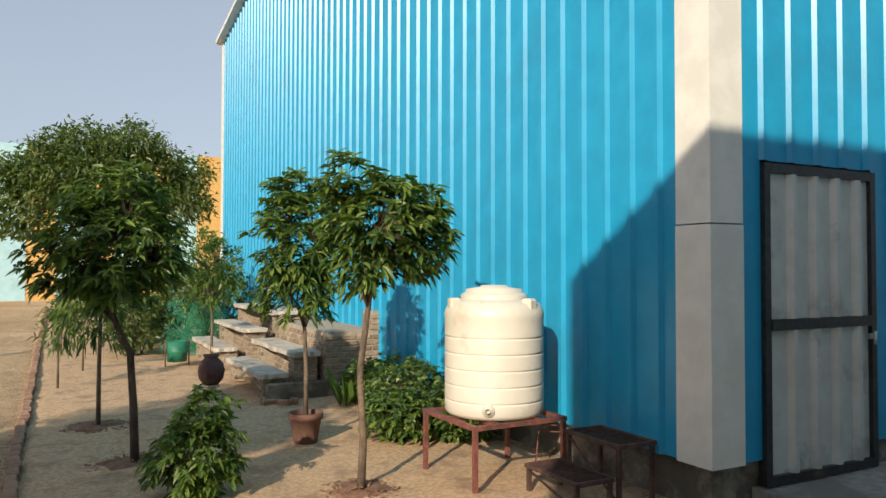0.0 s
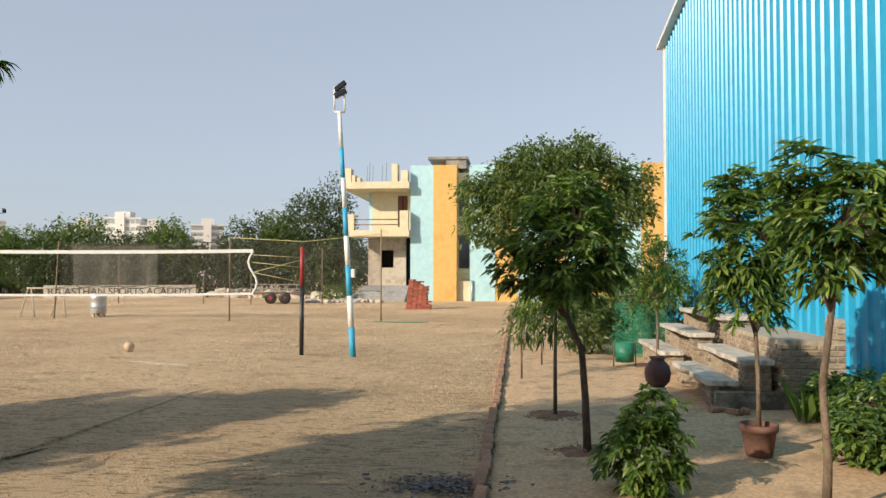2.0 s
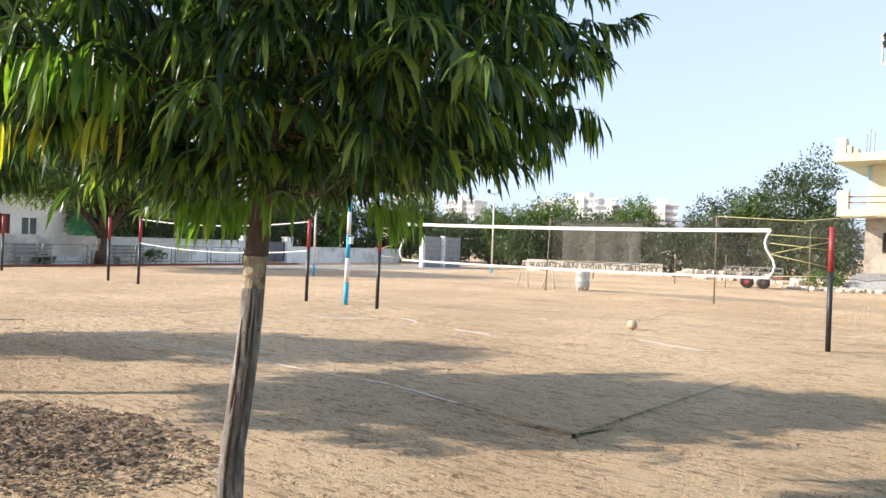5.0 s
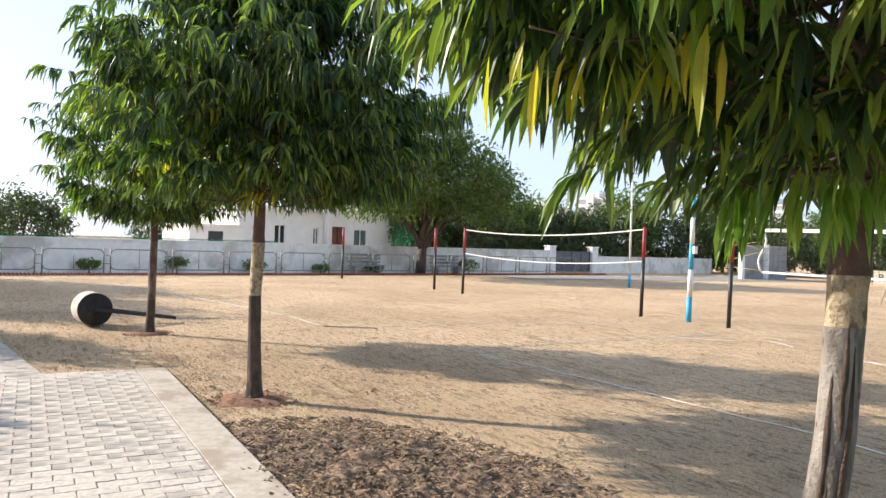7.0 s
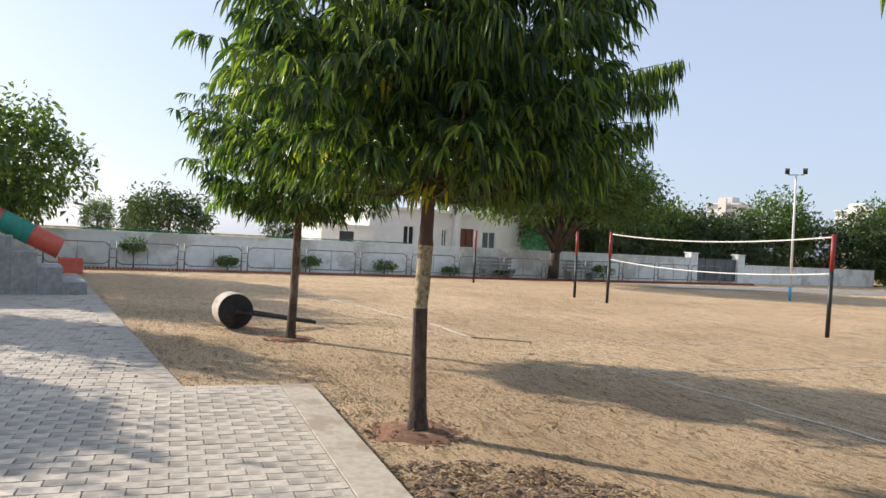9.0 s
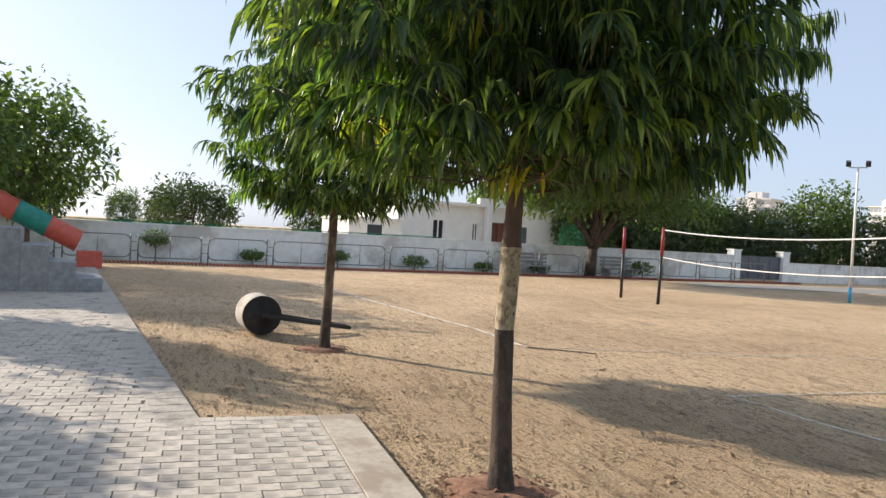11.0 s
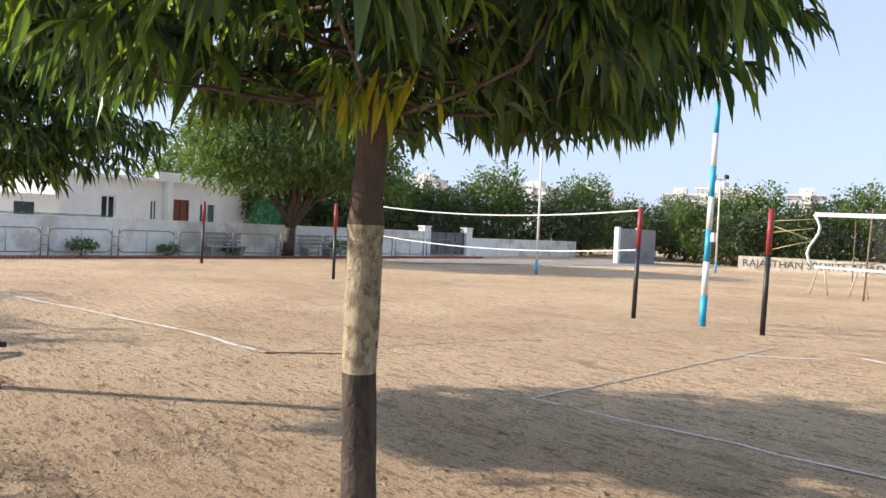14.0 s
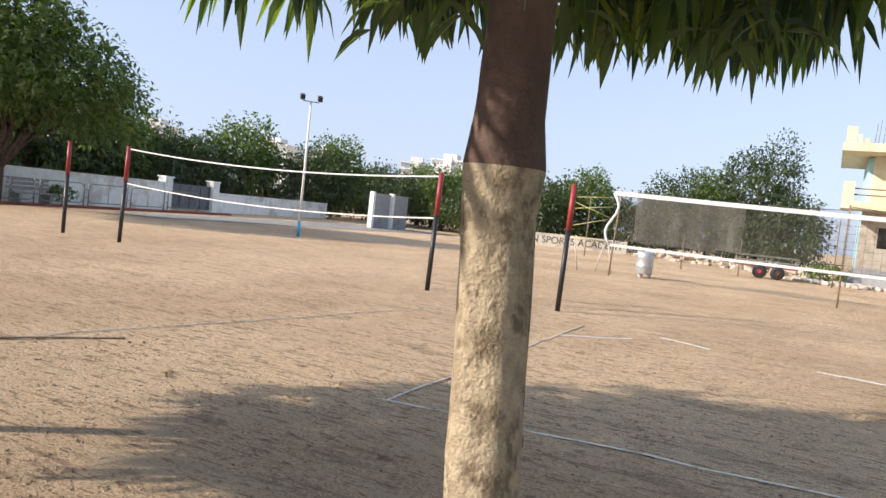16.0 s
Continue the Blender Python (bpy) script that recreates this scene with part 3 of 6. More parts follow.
def make_west():
    b = Build().box(-0.25, 0, -30, 30.9, -0.1, 1.36)
    b.box(-0.28, 0.03, -30, 30.9, 1.36, 1.43)
    w = structure("wall_west", b, M_WALL, "limewashed compound wall with a flat coping", "wall")
    w.matrix_basis = WEST
    tagged(part("net_strip", Build().box(-0.16, -0.13, -12, 13, 1.44, 1.52), M_GREENNET, m=WEST), "pale green netting strip along the wall top", "netting")
    b = Build().box(-0.25, 0, 35.3, 48, -0.1, 1.05).box(-0.28, 0.03, 35.3, 48, 1.05, 1.12)
    w = structure("wall_west_end", b, M_WALL, "lower limewashed compound wall beyond the gate", "wall")
    w.matrix_basis = WEST
    for y in (30.9, 34.75):
        p = Build().box(-0.40, 0.10, y, y + 0.55, -0.1, 1.66, None, 0.015).box(-0.44, 0.14, y - 0.04, y + 0.59, 1.66, 1.74, None, 0.01)
        structure("gate_pillar", p, M_WALL, "white gate pillar", "pillar").matrix_basis = WEST
    g = thing("gate", "closed grey sheet-steel double gate between white pillars", "gate", WEST @ pose(0, 31.45, 0))
    for k in (0, 1):
        y0 = 0.02 + 1.65 * k
        leaf = part("gate_leaf", Build().box(-0.17, -0.13, y0, y0 + 1.62, 0.10, 1.40), M_GREYPAINT, g)
        fr = Build()
        for a in (0.10, 0.75, 1.34):
            fr.box(-0.13, -0.09, y0, y0 + 1.62, a, a + 0.06)
        for a in (0, 0.80, 1.56):
            fr.box(-0.129, -0.088, y0 + a, y0 + a + 0.06, 0.1, 1.4)
        part("frame", fr, M_GREYPAINT, leaf)
    # hoop-topped rail fence before the wall
    fence_panel = None
    for i in range(18):
        m = WEST @ pose(1.3, -12 + 2.45 * i, 0)
        if fence_panel is None:
            fence_panel = thing("rail_fence_panel", "grey tubular rail fence panel with rounded corners", "fence", m, "rail fence along the wall")
            r, y0, y1, z0, z1 = 0.022, 0.10, 2.30, 0.18, 1.0
            pts = []
            for cy, cz, a0 in ((y1 - 0.2, z1 - 0.2, 0), (y0 + 0.2, z1 - 0.2, 90), (y0 + 0.2, z0 + 0.2, 180), (y1 - 0.2, z0 + 0.2, 270)):
                for a in (0, 45, 90):
                    t = radians(a0 + a)
                    pts.append((0, cy + 0.2 * math.cos(t), cz + 0.2 * math.sin(t)))
            part("hoop", Build().tube(pts + [pts[0]], r, 6), M_FENCE, fence_panel)
            for y in (y0, y1):
                part("post", Build().tube([(0, y, -0.05), (0, y, 1.05)], 0.028, 6), M_FENCE, fence_panel)
            part("bar", Build().tube([(0, 1.2, z0), (0, 1.2, z1)], 0.014, 6), M_FENCE, fence_panel)
            for z in (0.42, 0.75):
                part("link", Build().tube([(0, y1, z), (0, y1 + 0.25, z)], 0.014, 6), M_FENCE, fence_panel)
        else:
            copy_thing(fence_panel, m)


make_west()


def make_house():
    h = thing("house", "single-storey white house with flat roof behind the wall", "house", WEST @ pose(-7.6, 0, 0))
    # front wall with window and door openings
    holes = [(16.0, 16.75, 1.35, 2.5), (18.5, 18.9, 1.35, 2.4), (19.8, 20.7, 0.05, 2.5), (21.3, 22.3, 1.2, 2.4)]
    w = Build()
    ys = sorted({13.9, 25.4, *[a for hh in holes for a in hh[:2]]})
    for a, c in zip(ys, ys[1:]):
        cut = [hh for hh in holes if hh[0] <= a and hh[1] >= c]
        if cut:
            w.box(-0.25, 0, a, c, -0.1, cut[0][2]).box(-0.25, 0, a, c, cut[0][3], 3.35)
        else:
            w.box(-0.25, 0, a, c, -0.1, 3.35)
    w.box(-7, -0.25, 13.9, 14.15, -0.1, 3.35).box(-7, -0.25, 25.15, 25.4, -0.1, 3.35).box(-7.2, -7, 13.9, 25.4, -0.1, 3.35)
    part("wall", w, M_HOUSE, h)
    part("roof", Build().box(-7.3, 0.35, 13.6, 25.7, 3.35, 3.5).box(-0.1, 0.25, 18.8, 23.0, 3.5, 3.85), M_HOUSE, h)
    # flat near-black sheet painted as the shade behind the openings
    part("room_shade", Build().box(-2.5, -2.45, 14.2, 25.1, 0, 3.3), M_DARK, h)
    for i, (a, c, z0, z1) in enumerate(holes):
        door = i == 2
        win = part("door" if door else "window", Build().box(-0.16, -0.12, a, c, z0, z1), M_DOORWOOD if door else M_GLASS, h)
        fr = Build()
        for y0, y1, b0, b1 in ((a, a + 0.07, z0, z1), (c - 0.07, c, z0, z1), (a + 0.07, c - 0.07, z1 - 0.07, z1), (a + 0.07, c - 0.07, z0, z0 + 0.07), ((a + c) / 2 - 0.03, (a + c) / 2 + 0.03, z0 + 0.07, z1 - 0.07)):
            fr.box(-0.12, -0.05, y0, y1, b0, b1)
        part("frame", fr, M_DOORWOOD if door else M_HOUSE, win)
    part("porch_column", Build().box(0.1, 0.5, 19.2, 19.5, -0.1, 3.35), M_HOUSE, h)
    ext = thing("house_wing", "white plastered annexe of the house", "house", WEST @ pose(-6.0, 0, 0))
    part("wall", Build().box(-5, 0, 10.6, 13.5, -0.1, 2.2), M_HOUSE, ext)
    part("roof", Build().box(-5.1, 0.15, 10.5, 13.6, 2.2, 2.32), M_HOUSE, ext)
    part("window", Build().box(0.004, 0.03, 11.6, 12.4, 1.35, 1.95), M_GLASS, ext)


make_house()


# ---- two-storey building to the north ----
def make_block():
    o = thing("painted_building", "two-storey building painted pale blue, ochre and cream, part finished", "building", pose(-5.2, 43.0, 0, 0, 0, -1.0))
    part("wall", Build().box(0, 1.36, 0, 8, 0, 7.95), M_PALEBLUE, o, "pale blue painted wall")
    part("wall", Build().box(1.36, 2.72, -0.05, 8, 0, 7.95), M_YELLOW, o, "ochre painted wall")
    # slot with tall windows, then further painted bays
    b = Build().box(2.72, 3.5, 0.9, 8, 0, 7.6)
    part("wall", b, M_CREAM, o)
    part("window", Build().box(2.8, 3.4, 0.86, 0.9, 1.9, 3.9), M_GLASS, o)
    part("window", Build().box(2.8, 3.4, 0.86, 0.9, 5.0, 7.0), M_GLASS, o)
    part("sill", Build().box(2.72, 3.5, 0.3, 0.9, 0, 1.15), M_CREAM, o)
    x = 3.5
    k = 0
    for wd in (1.45, 1.35, 1.4, 1.35, 1.45, 1.35, 1.4, 1.35, 1.5, 1.4, 1.5, 1.4):
        part("wall", Build().box(x, x + wd, 0.02 * (k % 2), 8, 0, 7.95), M_PALEBLUE if k % 2 == 0 else M_YELLOW, o)
        x += wd
        k += 1
    part("roof", Build().box(0.9, 3.3, 1.0, 4.0, 8.45, 8.6).box(2.0, 3.2, 1.1, 3.8, 7.9, 8.45), M_CONC, o)
    # left bay: veranda below, balcony above
    w = Build()
    w.box(-2.75, -1.95, 1.2, 1.45, 0.85, 4.0).box(-1.95, -1.2, 1.2, 1.45, 0.85, 1.95).box(-1.95, -1.2, 1.2, 1.45, 3.0, 4.0).box(-1.2, -0.45, 1.2, 1.45, 0.85, 4.0)
    part("wall", w, M_BORDER, o, "unpainted plaster wall")
    # upright near-black sheet: painted shade behind the veranda and balcony
    part("room_shade", Build().box(-2.7, 0, 3.0, 3.05, 0.8, 7), M_DARK, o)
    part("floor", Build().box(-2.75, 0, 1.2, 8, 0, 0.85), M_CONC, o)
    part("wall", Build().box(-2.75, -2.5, 1.45, 8, 0.85, 6.5), M_PALEBLUE, o)
    part("wall", Build().box(-2.5, -0.95, 1.2, 1.45, 4.15, 6.6).box(-0.35, 0, 1.2, 1.45, 4.15, 6.6).box(-0.95, -0.35, 1.2, 1.45, 4.15, 4.4).box(-0.95, -0.35, 1.2, 1.45, 6.3, 6.6), M_CREAM, o, "cream painted wall")
    d = part("door", Build().box(-0.95, -0.35, 1.3, 1.35, 4.4, 6.3), M_DOORWOOD, o)
    part("frame", Build().box(-0.68, -0.62, 1.26, 1.3, 4.4, 6.3), M_DARK, d)
    part("balcony_slab", Build().box(-3.75, 0, -0.6, 1.45, 3.75, 4.12), M_CREAM, o)
    part("roof", Build().box(-4.0, 0, -0.6, 8, 6.55, 6.95), M_CREAM, o)
    for x0, z0, z1, y0 in ((-3.75, 4.12, 5.05, -0.6), (-0.55, 4.12, 5.25, -0.6)):
        part("balcony_pier", Build().box(x0, x0 + 0.5, y0, y0 + 0.5, z0, z1), M_CREAM, o)
    for z in (4.45, 4.75):
        part("balcony_rail", Build().tube([(-3.3, -0.4, z), (-0.1, -0.4, z)], 0.035, 6), M_WOOD, o)
    for x0, x1, z1 in ((-3.9, -3.45, 7.75), (-3.4, -3.2, 7.35), (-3.1, -2.9, 7.2), (-1.05, -0.7, 8.0), (-0.5, -0.1, 7.6)):
        part("parapet", Build().box(x0, x1, -0.5, 0.2, 6.95, z1), M_CREAM, o)
    for x0 in (-2.65, -2.5, -2.3, -1.75, -1.5):
        part("rebar", Build().tube([(x0, 0.2, 6.9), (x0 + 0.03, 0.2, 7.9 + 0.3 * math.sin(x0 * 7))], 0.018, 5), M_FENCE, o)
    for i in range(6):
        part("step", Build().box(-3.3 + 0.10 * i, -0.05, -0.9 + 0.3 * i - 1.0, 1.2, 0.145 * i, 0.145 * (i + 1)), M_CEMENT, o)
    part("pipe", Build().tube([(3.62, -0.08, 0.0), (3.62, -0.08, 1.2)], 0.06, 8), M_STEEL, o)


make_block()


def pole_thing(name, label, cat, x, y, pts_bands, group=""):
    """A post in painted bands: (z0, z1, radius, material)."""
    t = thing(name, label, cat, pose(x, y, 0), group)
    for z0, z1, r, m, lean in pts_bands:
        part("band", Build().tube([(lean * z0, 0, z0), (lean * z1, 0, z1)], r, 12), m, t)
    return t


def net_post(x, y, lean=0.0):
    return pole_thing("net_post", "steel net post painted black below and red above", "post", x, y,
                      [(-0.05, 1.38, 0.045, M_BLACK, lean), (1.38, 2.16, 0.047, M_RED, lean)], "net posts")


for _x, _y, _l in ((-3.77, 14.59, 0.0), (-13.58, 13.57, 0.02), (-16.06, 13.46, 0.02), (-23.71, 12.98, 0.03), (-25.57, 12.93, 0.0), (-32.62, 12.25, 0.02)):
    net_post(_x, _y, _l)


def light_pole(x, y, lean, far=False, turn=0.0):
    bands, z, k = [], -0.05, 0
    for h in (0.62, 0.62, 0.58, 0.6, 0.55, 0.6, 0.6, 0.72):
        bands.append((z, z + h, 0.062 - 0.003 * k, M_POLE_B if k % 2 == 0 else M_POLE_W, lean))
        z += h
        k += 1
    t = pole_thing("light_pole", "light pole banded in blue and white with black floodlights", "lamp post", x, y, bands, "banded light poles")
    top = Vector((lean * z, 0, z))
    m = Matrix.Translation(top) @ pose(0, 0, 0, 0, 0, turn)
    fr = Build()
    for yy in (-0.1, 0.1):
        fr.tube([m @ Vector((0, yy, 0)), m @ Vector((0, yy, 0.5))], 0.018, 6)
    fr.tube([m @ Vector((0, -0.1, 0)), m @ Vector((0, 0.1, 0))], 0.02, 6)
    part("bracket", fr, M_POLE_W, t)
    for dz, tilt in ((0.36, -28), (0.50, -40)):
        part("floodlight", Build().box(-0.07, 0.07, -0.15, 0.11, -0.05, 0.05, m @ pose(0, 0, dz, tilt), 0.015), M_LAMP, t)
    part("switch_box", Build().box(0.06, 0.13, -0.05, 0.05, 1.55, 1.72, Matrix.Translation((lean * 1.6, 0, 0)), 0.008), M_POLE_W, t)
    return t


light_pole(-2.68, 14.38, -0.062, turn=100)
light_pole(-14.69, 13.58, 0.02, turn=100)


def mast(x, y, h):
    t = thing("floodlight_mast", "thin galvanised mast with two small floodlights", "lamp post", pose(x, y, 0), "thin masts")
    part("pole", Build().tube([(0, 0, -0.05), (0, 0, 0.55)], 0.055, 8), M_POLE_B, t)
    part("pole", Build().tube([(0, 0, 0.55), (0, 0, h)], [0.05, 0.035], 8), M_POLE_W, t)
    part("arm", Build().tube([(-0.2, -0.2, h), (0.2, 0.2, h)], 0.02, 6), M_STEEL, t)
    for s in (-1, 1):
        part("floodlight", Build().box(-0.08, 0.08, -0.13, 0.13, -0.09, 0.09, pose(s * 0.22, s * 0.22, h + 0.14, 20, 0, 45), 0.01), M_LAMP, t)


mast(-26.4, 22.85, 4.85)
mast(-25.92, 36.2, 4.7)


def net(name, label, a, b, z_top, z_bot, sag, fine):
    """A sports net between two points: tapes, cords and mesh."""
    a, b = Vector(a), Vector(b)
    t = thing(name, label, "net", Matrix.Translation(a))
    d = b - a
    n = 16

    def at(s, z):
        return Vector((d.x * s, d.y * s, z - sag * 4 * s * (1 - s)))
    hor = Vector((-d.y, d.x, 0)).normalized() * 0.004
    for nm, z, hw in (("top_tape", z_top, 0.035 if fine else 0.014), ("bottom_tape", z_bot, 0.022 if fine else 0.013)):
        q = Build()
        for i in range(n + 1):
            p = at(i / n, z)
            q.v += [tuple(p + Vector((0, 0, hw)) + hor), tuple(p - Vector((0, 0, hw)) + hor), tuple(p - Vector((0, 0, hw)) - hor), tuple(p + Vector((0, 0, hw)) - hor)]
        for i in range(n):
            for j in range(4):
                q.f.append((4 * i + j, 4 * i + (j + 1) % 4, 4 * i + 4 + (j + 1) % 4, 4 * i + 4 + j))
                q.smooth.append(False)
        part(nm, q, M_TAPE, t)
    c = Build()
    length = d.length
    step = 0.12
    r = 0.0022 if fine else 0.0008
    for i in range(1, int(length / step)):
        s = i * step / length
        c.tube([at(s, z_bot), at(s, z_top)], r, 3, False, False)
    zz = z_bot + step
    while zz < z_top - 0.03:
        c.tube([at(i / 8, zz) for i in range(9)], r, 3, False, False)
        zz += step
    part("mesh", c, M_CORD, t)
    return t


_na = net("volleyball_net", "volleyball net with white top and bottom tapes", (-12.85, 13.63, 0), (-4.75, 14.48, 0), 2.08, 1.22, 0.03, True)
for _s, _x in ((0, 0.0), (1, 8.1)):
    _o = 0.0 if _s == 0 else 1.0
    _sgn = -1 if _s == 0 else 1
    _pts = []
    for _i in range(9):
        _z = 1.22 + 0.86 * _i / 8
        _pts.append((_x + _sgn * 0.09 * math.sin(_i * 0.8), 0.85 * _o + 0.0, _z))
    part("side_tape", Build().tube(_pts, 0.022, 6), M_TAPE, _na)
    _end = (-0.73, -0.06) if _s == 0 else (9.07, 0.96)
    for _za, _zb in ((2.0, 1.95), (1.65, 1.9), (1.65, 1.45), (1.25, 1.3), (1.85, 1.75)):
        part("tie_rope", Build().tube([(_x, 0.85 * _o, _za), (_end[0], _end[1], _zb)], 0.007, 4), M_ROPE, _na)
net("practice_net", "sagging practice net with white cords", (-23.65, 12.98, 0), (-16.06, 13.46, 0), 2.10, 1.33, 0.16, False)

# ---- trees ----


def droop_tree(x, y, seed, bend, bands, label, low=1.72, singles=150, scars=(), broad=1.0, fronds=(), tilt=(0.0, 0.0), leaves=22):
    """Young tree with leaves hanging in fringes from upswept branches. bend: (z, dx, dy) of the trunk; bands: (z, bark) upwards."""
    rng = np.random.default_rng(seed)
    t = thing("tree", label, "tree", pose(x, y, 0), "row of drooping trees")
    zs, dx, dy = zip(*bend)

    def mid(z):
        return np.array([np.interp(z, zs, dx), np.interp(z, zs, dy), z])
    bands = [(-0.06, None)] + list(bands)
    for k in range(1, len(bands)):
        z0, z1 = bands[k - 1][0], bands[k][0]
        n = max(3, int((z1 - z0) / 0.07))
        b = Build()
        seg = 18
        for i in range(n + 1):
            z = z0 + (z1 - z0) * i / n
            r = float(np.interp(z, [0, 0.15, 0.5, 1.2, 1.48, 1.555, 1.63, 2.0, 3.0, 4.6], [0.090, 0.073, 0.064, 0.061, 0.061, 0.067, 0.058, 0.053, 0.036, 0.006]))
            c = mid(z)
            for j in range(seg):
                th = 2 * math.pi * j / seg
                q = Vector((math.cos(th) * 1.6, math.sin(th) * 1.6, z * 3 + seed))
                w = 1 + 0.10 * noise.noise(q) + 0.06 * noise.noise(q * 3.1) - 0.10 * max(0, noise.noise(Vector((math.cos(th) * 2.2, math.sin(th) * 2.2, z * 0.8 + seed))) - 0.15)
                b.v.append((c[0] + r * w * math.cos(th), c[1] + r * w * math.sin(th), z))
        for i in range(n):
            for j in range(seg):
                b.f.append((i * seg + j, i * seg + (j + 1) % seg, (i + 1) * seg + (j + 1) % seg, (i + 1) * seg + j))
                b.smooth.append(True)
        part("trunk_section", b, bands[k][1], t)
    for ang, za, zb in scars:
        pts = []
        for i in range(9):
            z = za + (zb - za) * i / 8
            r = float(np.interp(z, [0, 0.15, 0.5, 1.2, 1.45], [0.090, 0.073, 0.064, 0.061, 0.061]))
            a = radians(ang) + 0.16 * noise.noise(Vector((z * 4, ang, 0)))
            c = mid(z)
            pts.append((c[0] + r * 0.98 * math.cos(a), c[1] + r * 0.98 * math.sin(a), z))
        part("scar", Build().tube(pts, [0.002, 0.009, 0.012, 0.008, 0.013, 0.012, 0.009, 0.007, 0.002], 7), M_BARK_DARK, t, "dark split in the bark")
    for k in range(7):
        a, z = rng.uniform(0, 6.28), rng.uniform(1.0, 2.1)
        part("knot", Build().lathe([(0.026, 0), (0.020, 0.012), (0.010, 0.015), (0.002, 0.006)], 10, Matrix.Translation(mid(z)) @ pose(0, 0, 0, 0, 90, math.degrees(a)) @ pose(0, 0, 0.046)), M_BARK_RED, t)
    bases, ways, lens, arcs = [], [], [], []
    n = 118
    for i in range(n):
        zb = max(1.92, low + 0.13) + 2.68 * (i / n) ** 1.1
        a = i * 2.39996 + rng.normal() * 0.25
        reach = float(np.interp(zb, [1.9, 2.2, 2.7, 3.3, 4.0, 4.65], [1.40, 1.75, 1.95, 1.6, 0.95, 0.3])) * rng.uniform(0.72, 1.08) * broad
        rise = reach * rng.uniform(0.08, 0.45) + (0.2 if zb > 3.8 else 0)
        out = np.array([math.cos(a), math.sin(a), 0.0])
        o = mid(zb)
        pts = []
        for k in range(7):
            u = k / 6
            p = o + out * reach * u + np.array([0, 0, rise * u * u - 0.10 * reach * math.sin(math.pi * u)])
            pts.append(p + rng.normal(size=3) * 0.025 * (k > 0))
        part("branch", Build().tube([tuple(p) for p in pts], [0.011, 0.0095, 0.008, 0.0065, 0.005, 0.004, 0.003], 5), M_BARK_RED, t)
        P = np.array(pts)
        side = np.array([-out[1], out[0], 0])
        for sub in range(14):
            u0 = (1.0, 0.93, 0.86, 0.78)[sub] if sub < 4 else rng.uniform(0.12, 0.95)
            q0 = np.array([np.interp(u0 * 6, range(7), P[:, c]) for c in range(3)])
            sgn = 1 if sub % 2 else -1
            d = out * rng.uniform(0.2, 0.9) + side * sgn * rng.uniform(0.3, 1.0) * (0.2 if sub == 0 else 1) + np.array([0, 0, rng.uniform(-0.1, 0.40)])
            d /= np.linalg.norm(d)
            tl = rng.uniform(0.20, 0.40)
            lat = np.cross(d, [0, 0, 1.0])
            for k in range(leaves):
                w = 1 - 0.55 * (k / leaves) ** 1.5
                q = q0 + d * tl * w + np.array([0, 0, -0.2 * tl * w * w])
                a2 = rng.uniform(-2.4, 2.4) * (0.45 + 0.55 * k / leaves)
                bases.append(q)
                ways.append(d * math.cos(a2) + lat * math.sin(a2) + np.array([0, 0, rng.uniform(-0.5, 0.25)]))
                lens.append(rng.uniform(0.11, 0.25))
                arcs.append(rng.uniform(0.55, 1.15))
    for a, za, reach, rise, mat in fronds:
        out = np.array([math.cos(radians(a)), math.sin(radians(a)), 0.0])
        side = np.array([-out[1], out[0], 0.0])
        o = mid(za)
        pts = [o + out * reach * u + np.array([0, 0, rise * u - 0.18 * reach * u * u]) + rng.normal(size=3) * 0.015 for u in np.linspace(0, 1, 8)]
        f = part("frond", Build().tube([tuple(p) for p in pts], [0.011, 0.010, 0.009, 0.0075, 0.006, 0.005, 0.004, 0.003], 5), M_BARK_RED, t)
        P = np.array(pts)
        count = int(210 * reach) if mat is M_LEAF_ASH else (24 if mat is M_LEAF_YELLOW else int(30 + 22 * reach))
        us = rng.uniform(0.3 if mat is M_LEAF_ASH else 0.6, 1.0, count)
        fb = np.stack([np.interp(us * 7, range(8), P[:, c]) for c in range(3)], 1)
        sp = rng.normal(size=count) * (0.20 * (1.10 - us) + 0.05)
        fb += side * sp[:, None] + np.array([0, 0, 1.0]) * (rng.uniform(-0.05, 0.03, count))[:, None]
        fw = np.array([0, 0, -1.0]) * rng.uniform(0.7, 1.4, count)[:, None] + side * rng.normal(size=count)[:, None] * 0.4 + out * rng.uniform(0.0, 0.6, count)[:, None]
        fl = rng.uniform(0.09, 0.24, count) * (1.2 - 0.4 * us)
        if mat is M_LEAF_ASH:
            bases.extend(fb)
            ways.extend(fw)
            lens.extend(fl)
            arcs.extend(rng.uniform(0.5, 1.1, count))
        else:
            spray = part("leaf_spray", plume_mesh("leaf_spray", fb, fw, fl, fl * rng.uniform(0.16, 0.24, count), rng.uniform(0.5, 1.0, count), mat, rng), None, f)
            tagged(spray, "spray of yellowing leaves" if mat is M_LEAF_YELLOW else "spray of fresh green leaves", kind="stuff")
    B, W, L, D = np.array(bases), np.array(ways), np.array(lens), np.array(arcs)
    tip = B[:, 2] + L * (0.65 * W[:, 2] / np.linalg.norm(W, axis=1) - 0.85 * D)
    ragged = np.array([noise.noise(Vector((3.2 * p[0], 3.2 * p[1], seed))) for p in B])
    keep = tip > low + tilt[0] * B[:, 0] + tilt[1] * B[:, 1] + 0.13 * ragged + 0.14 * rng.random(len(B)) ** 2
    B, W, L, D, tip = B[keep], W[keep], L[keep], D[keep], tip[keep]
    first = np.argsort(tip)[:singles]
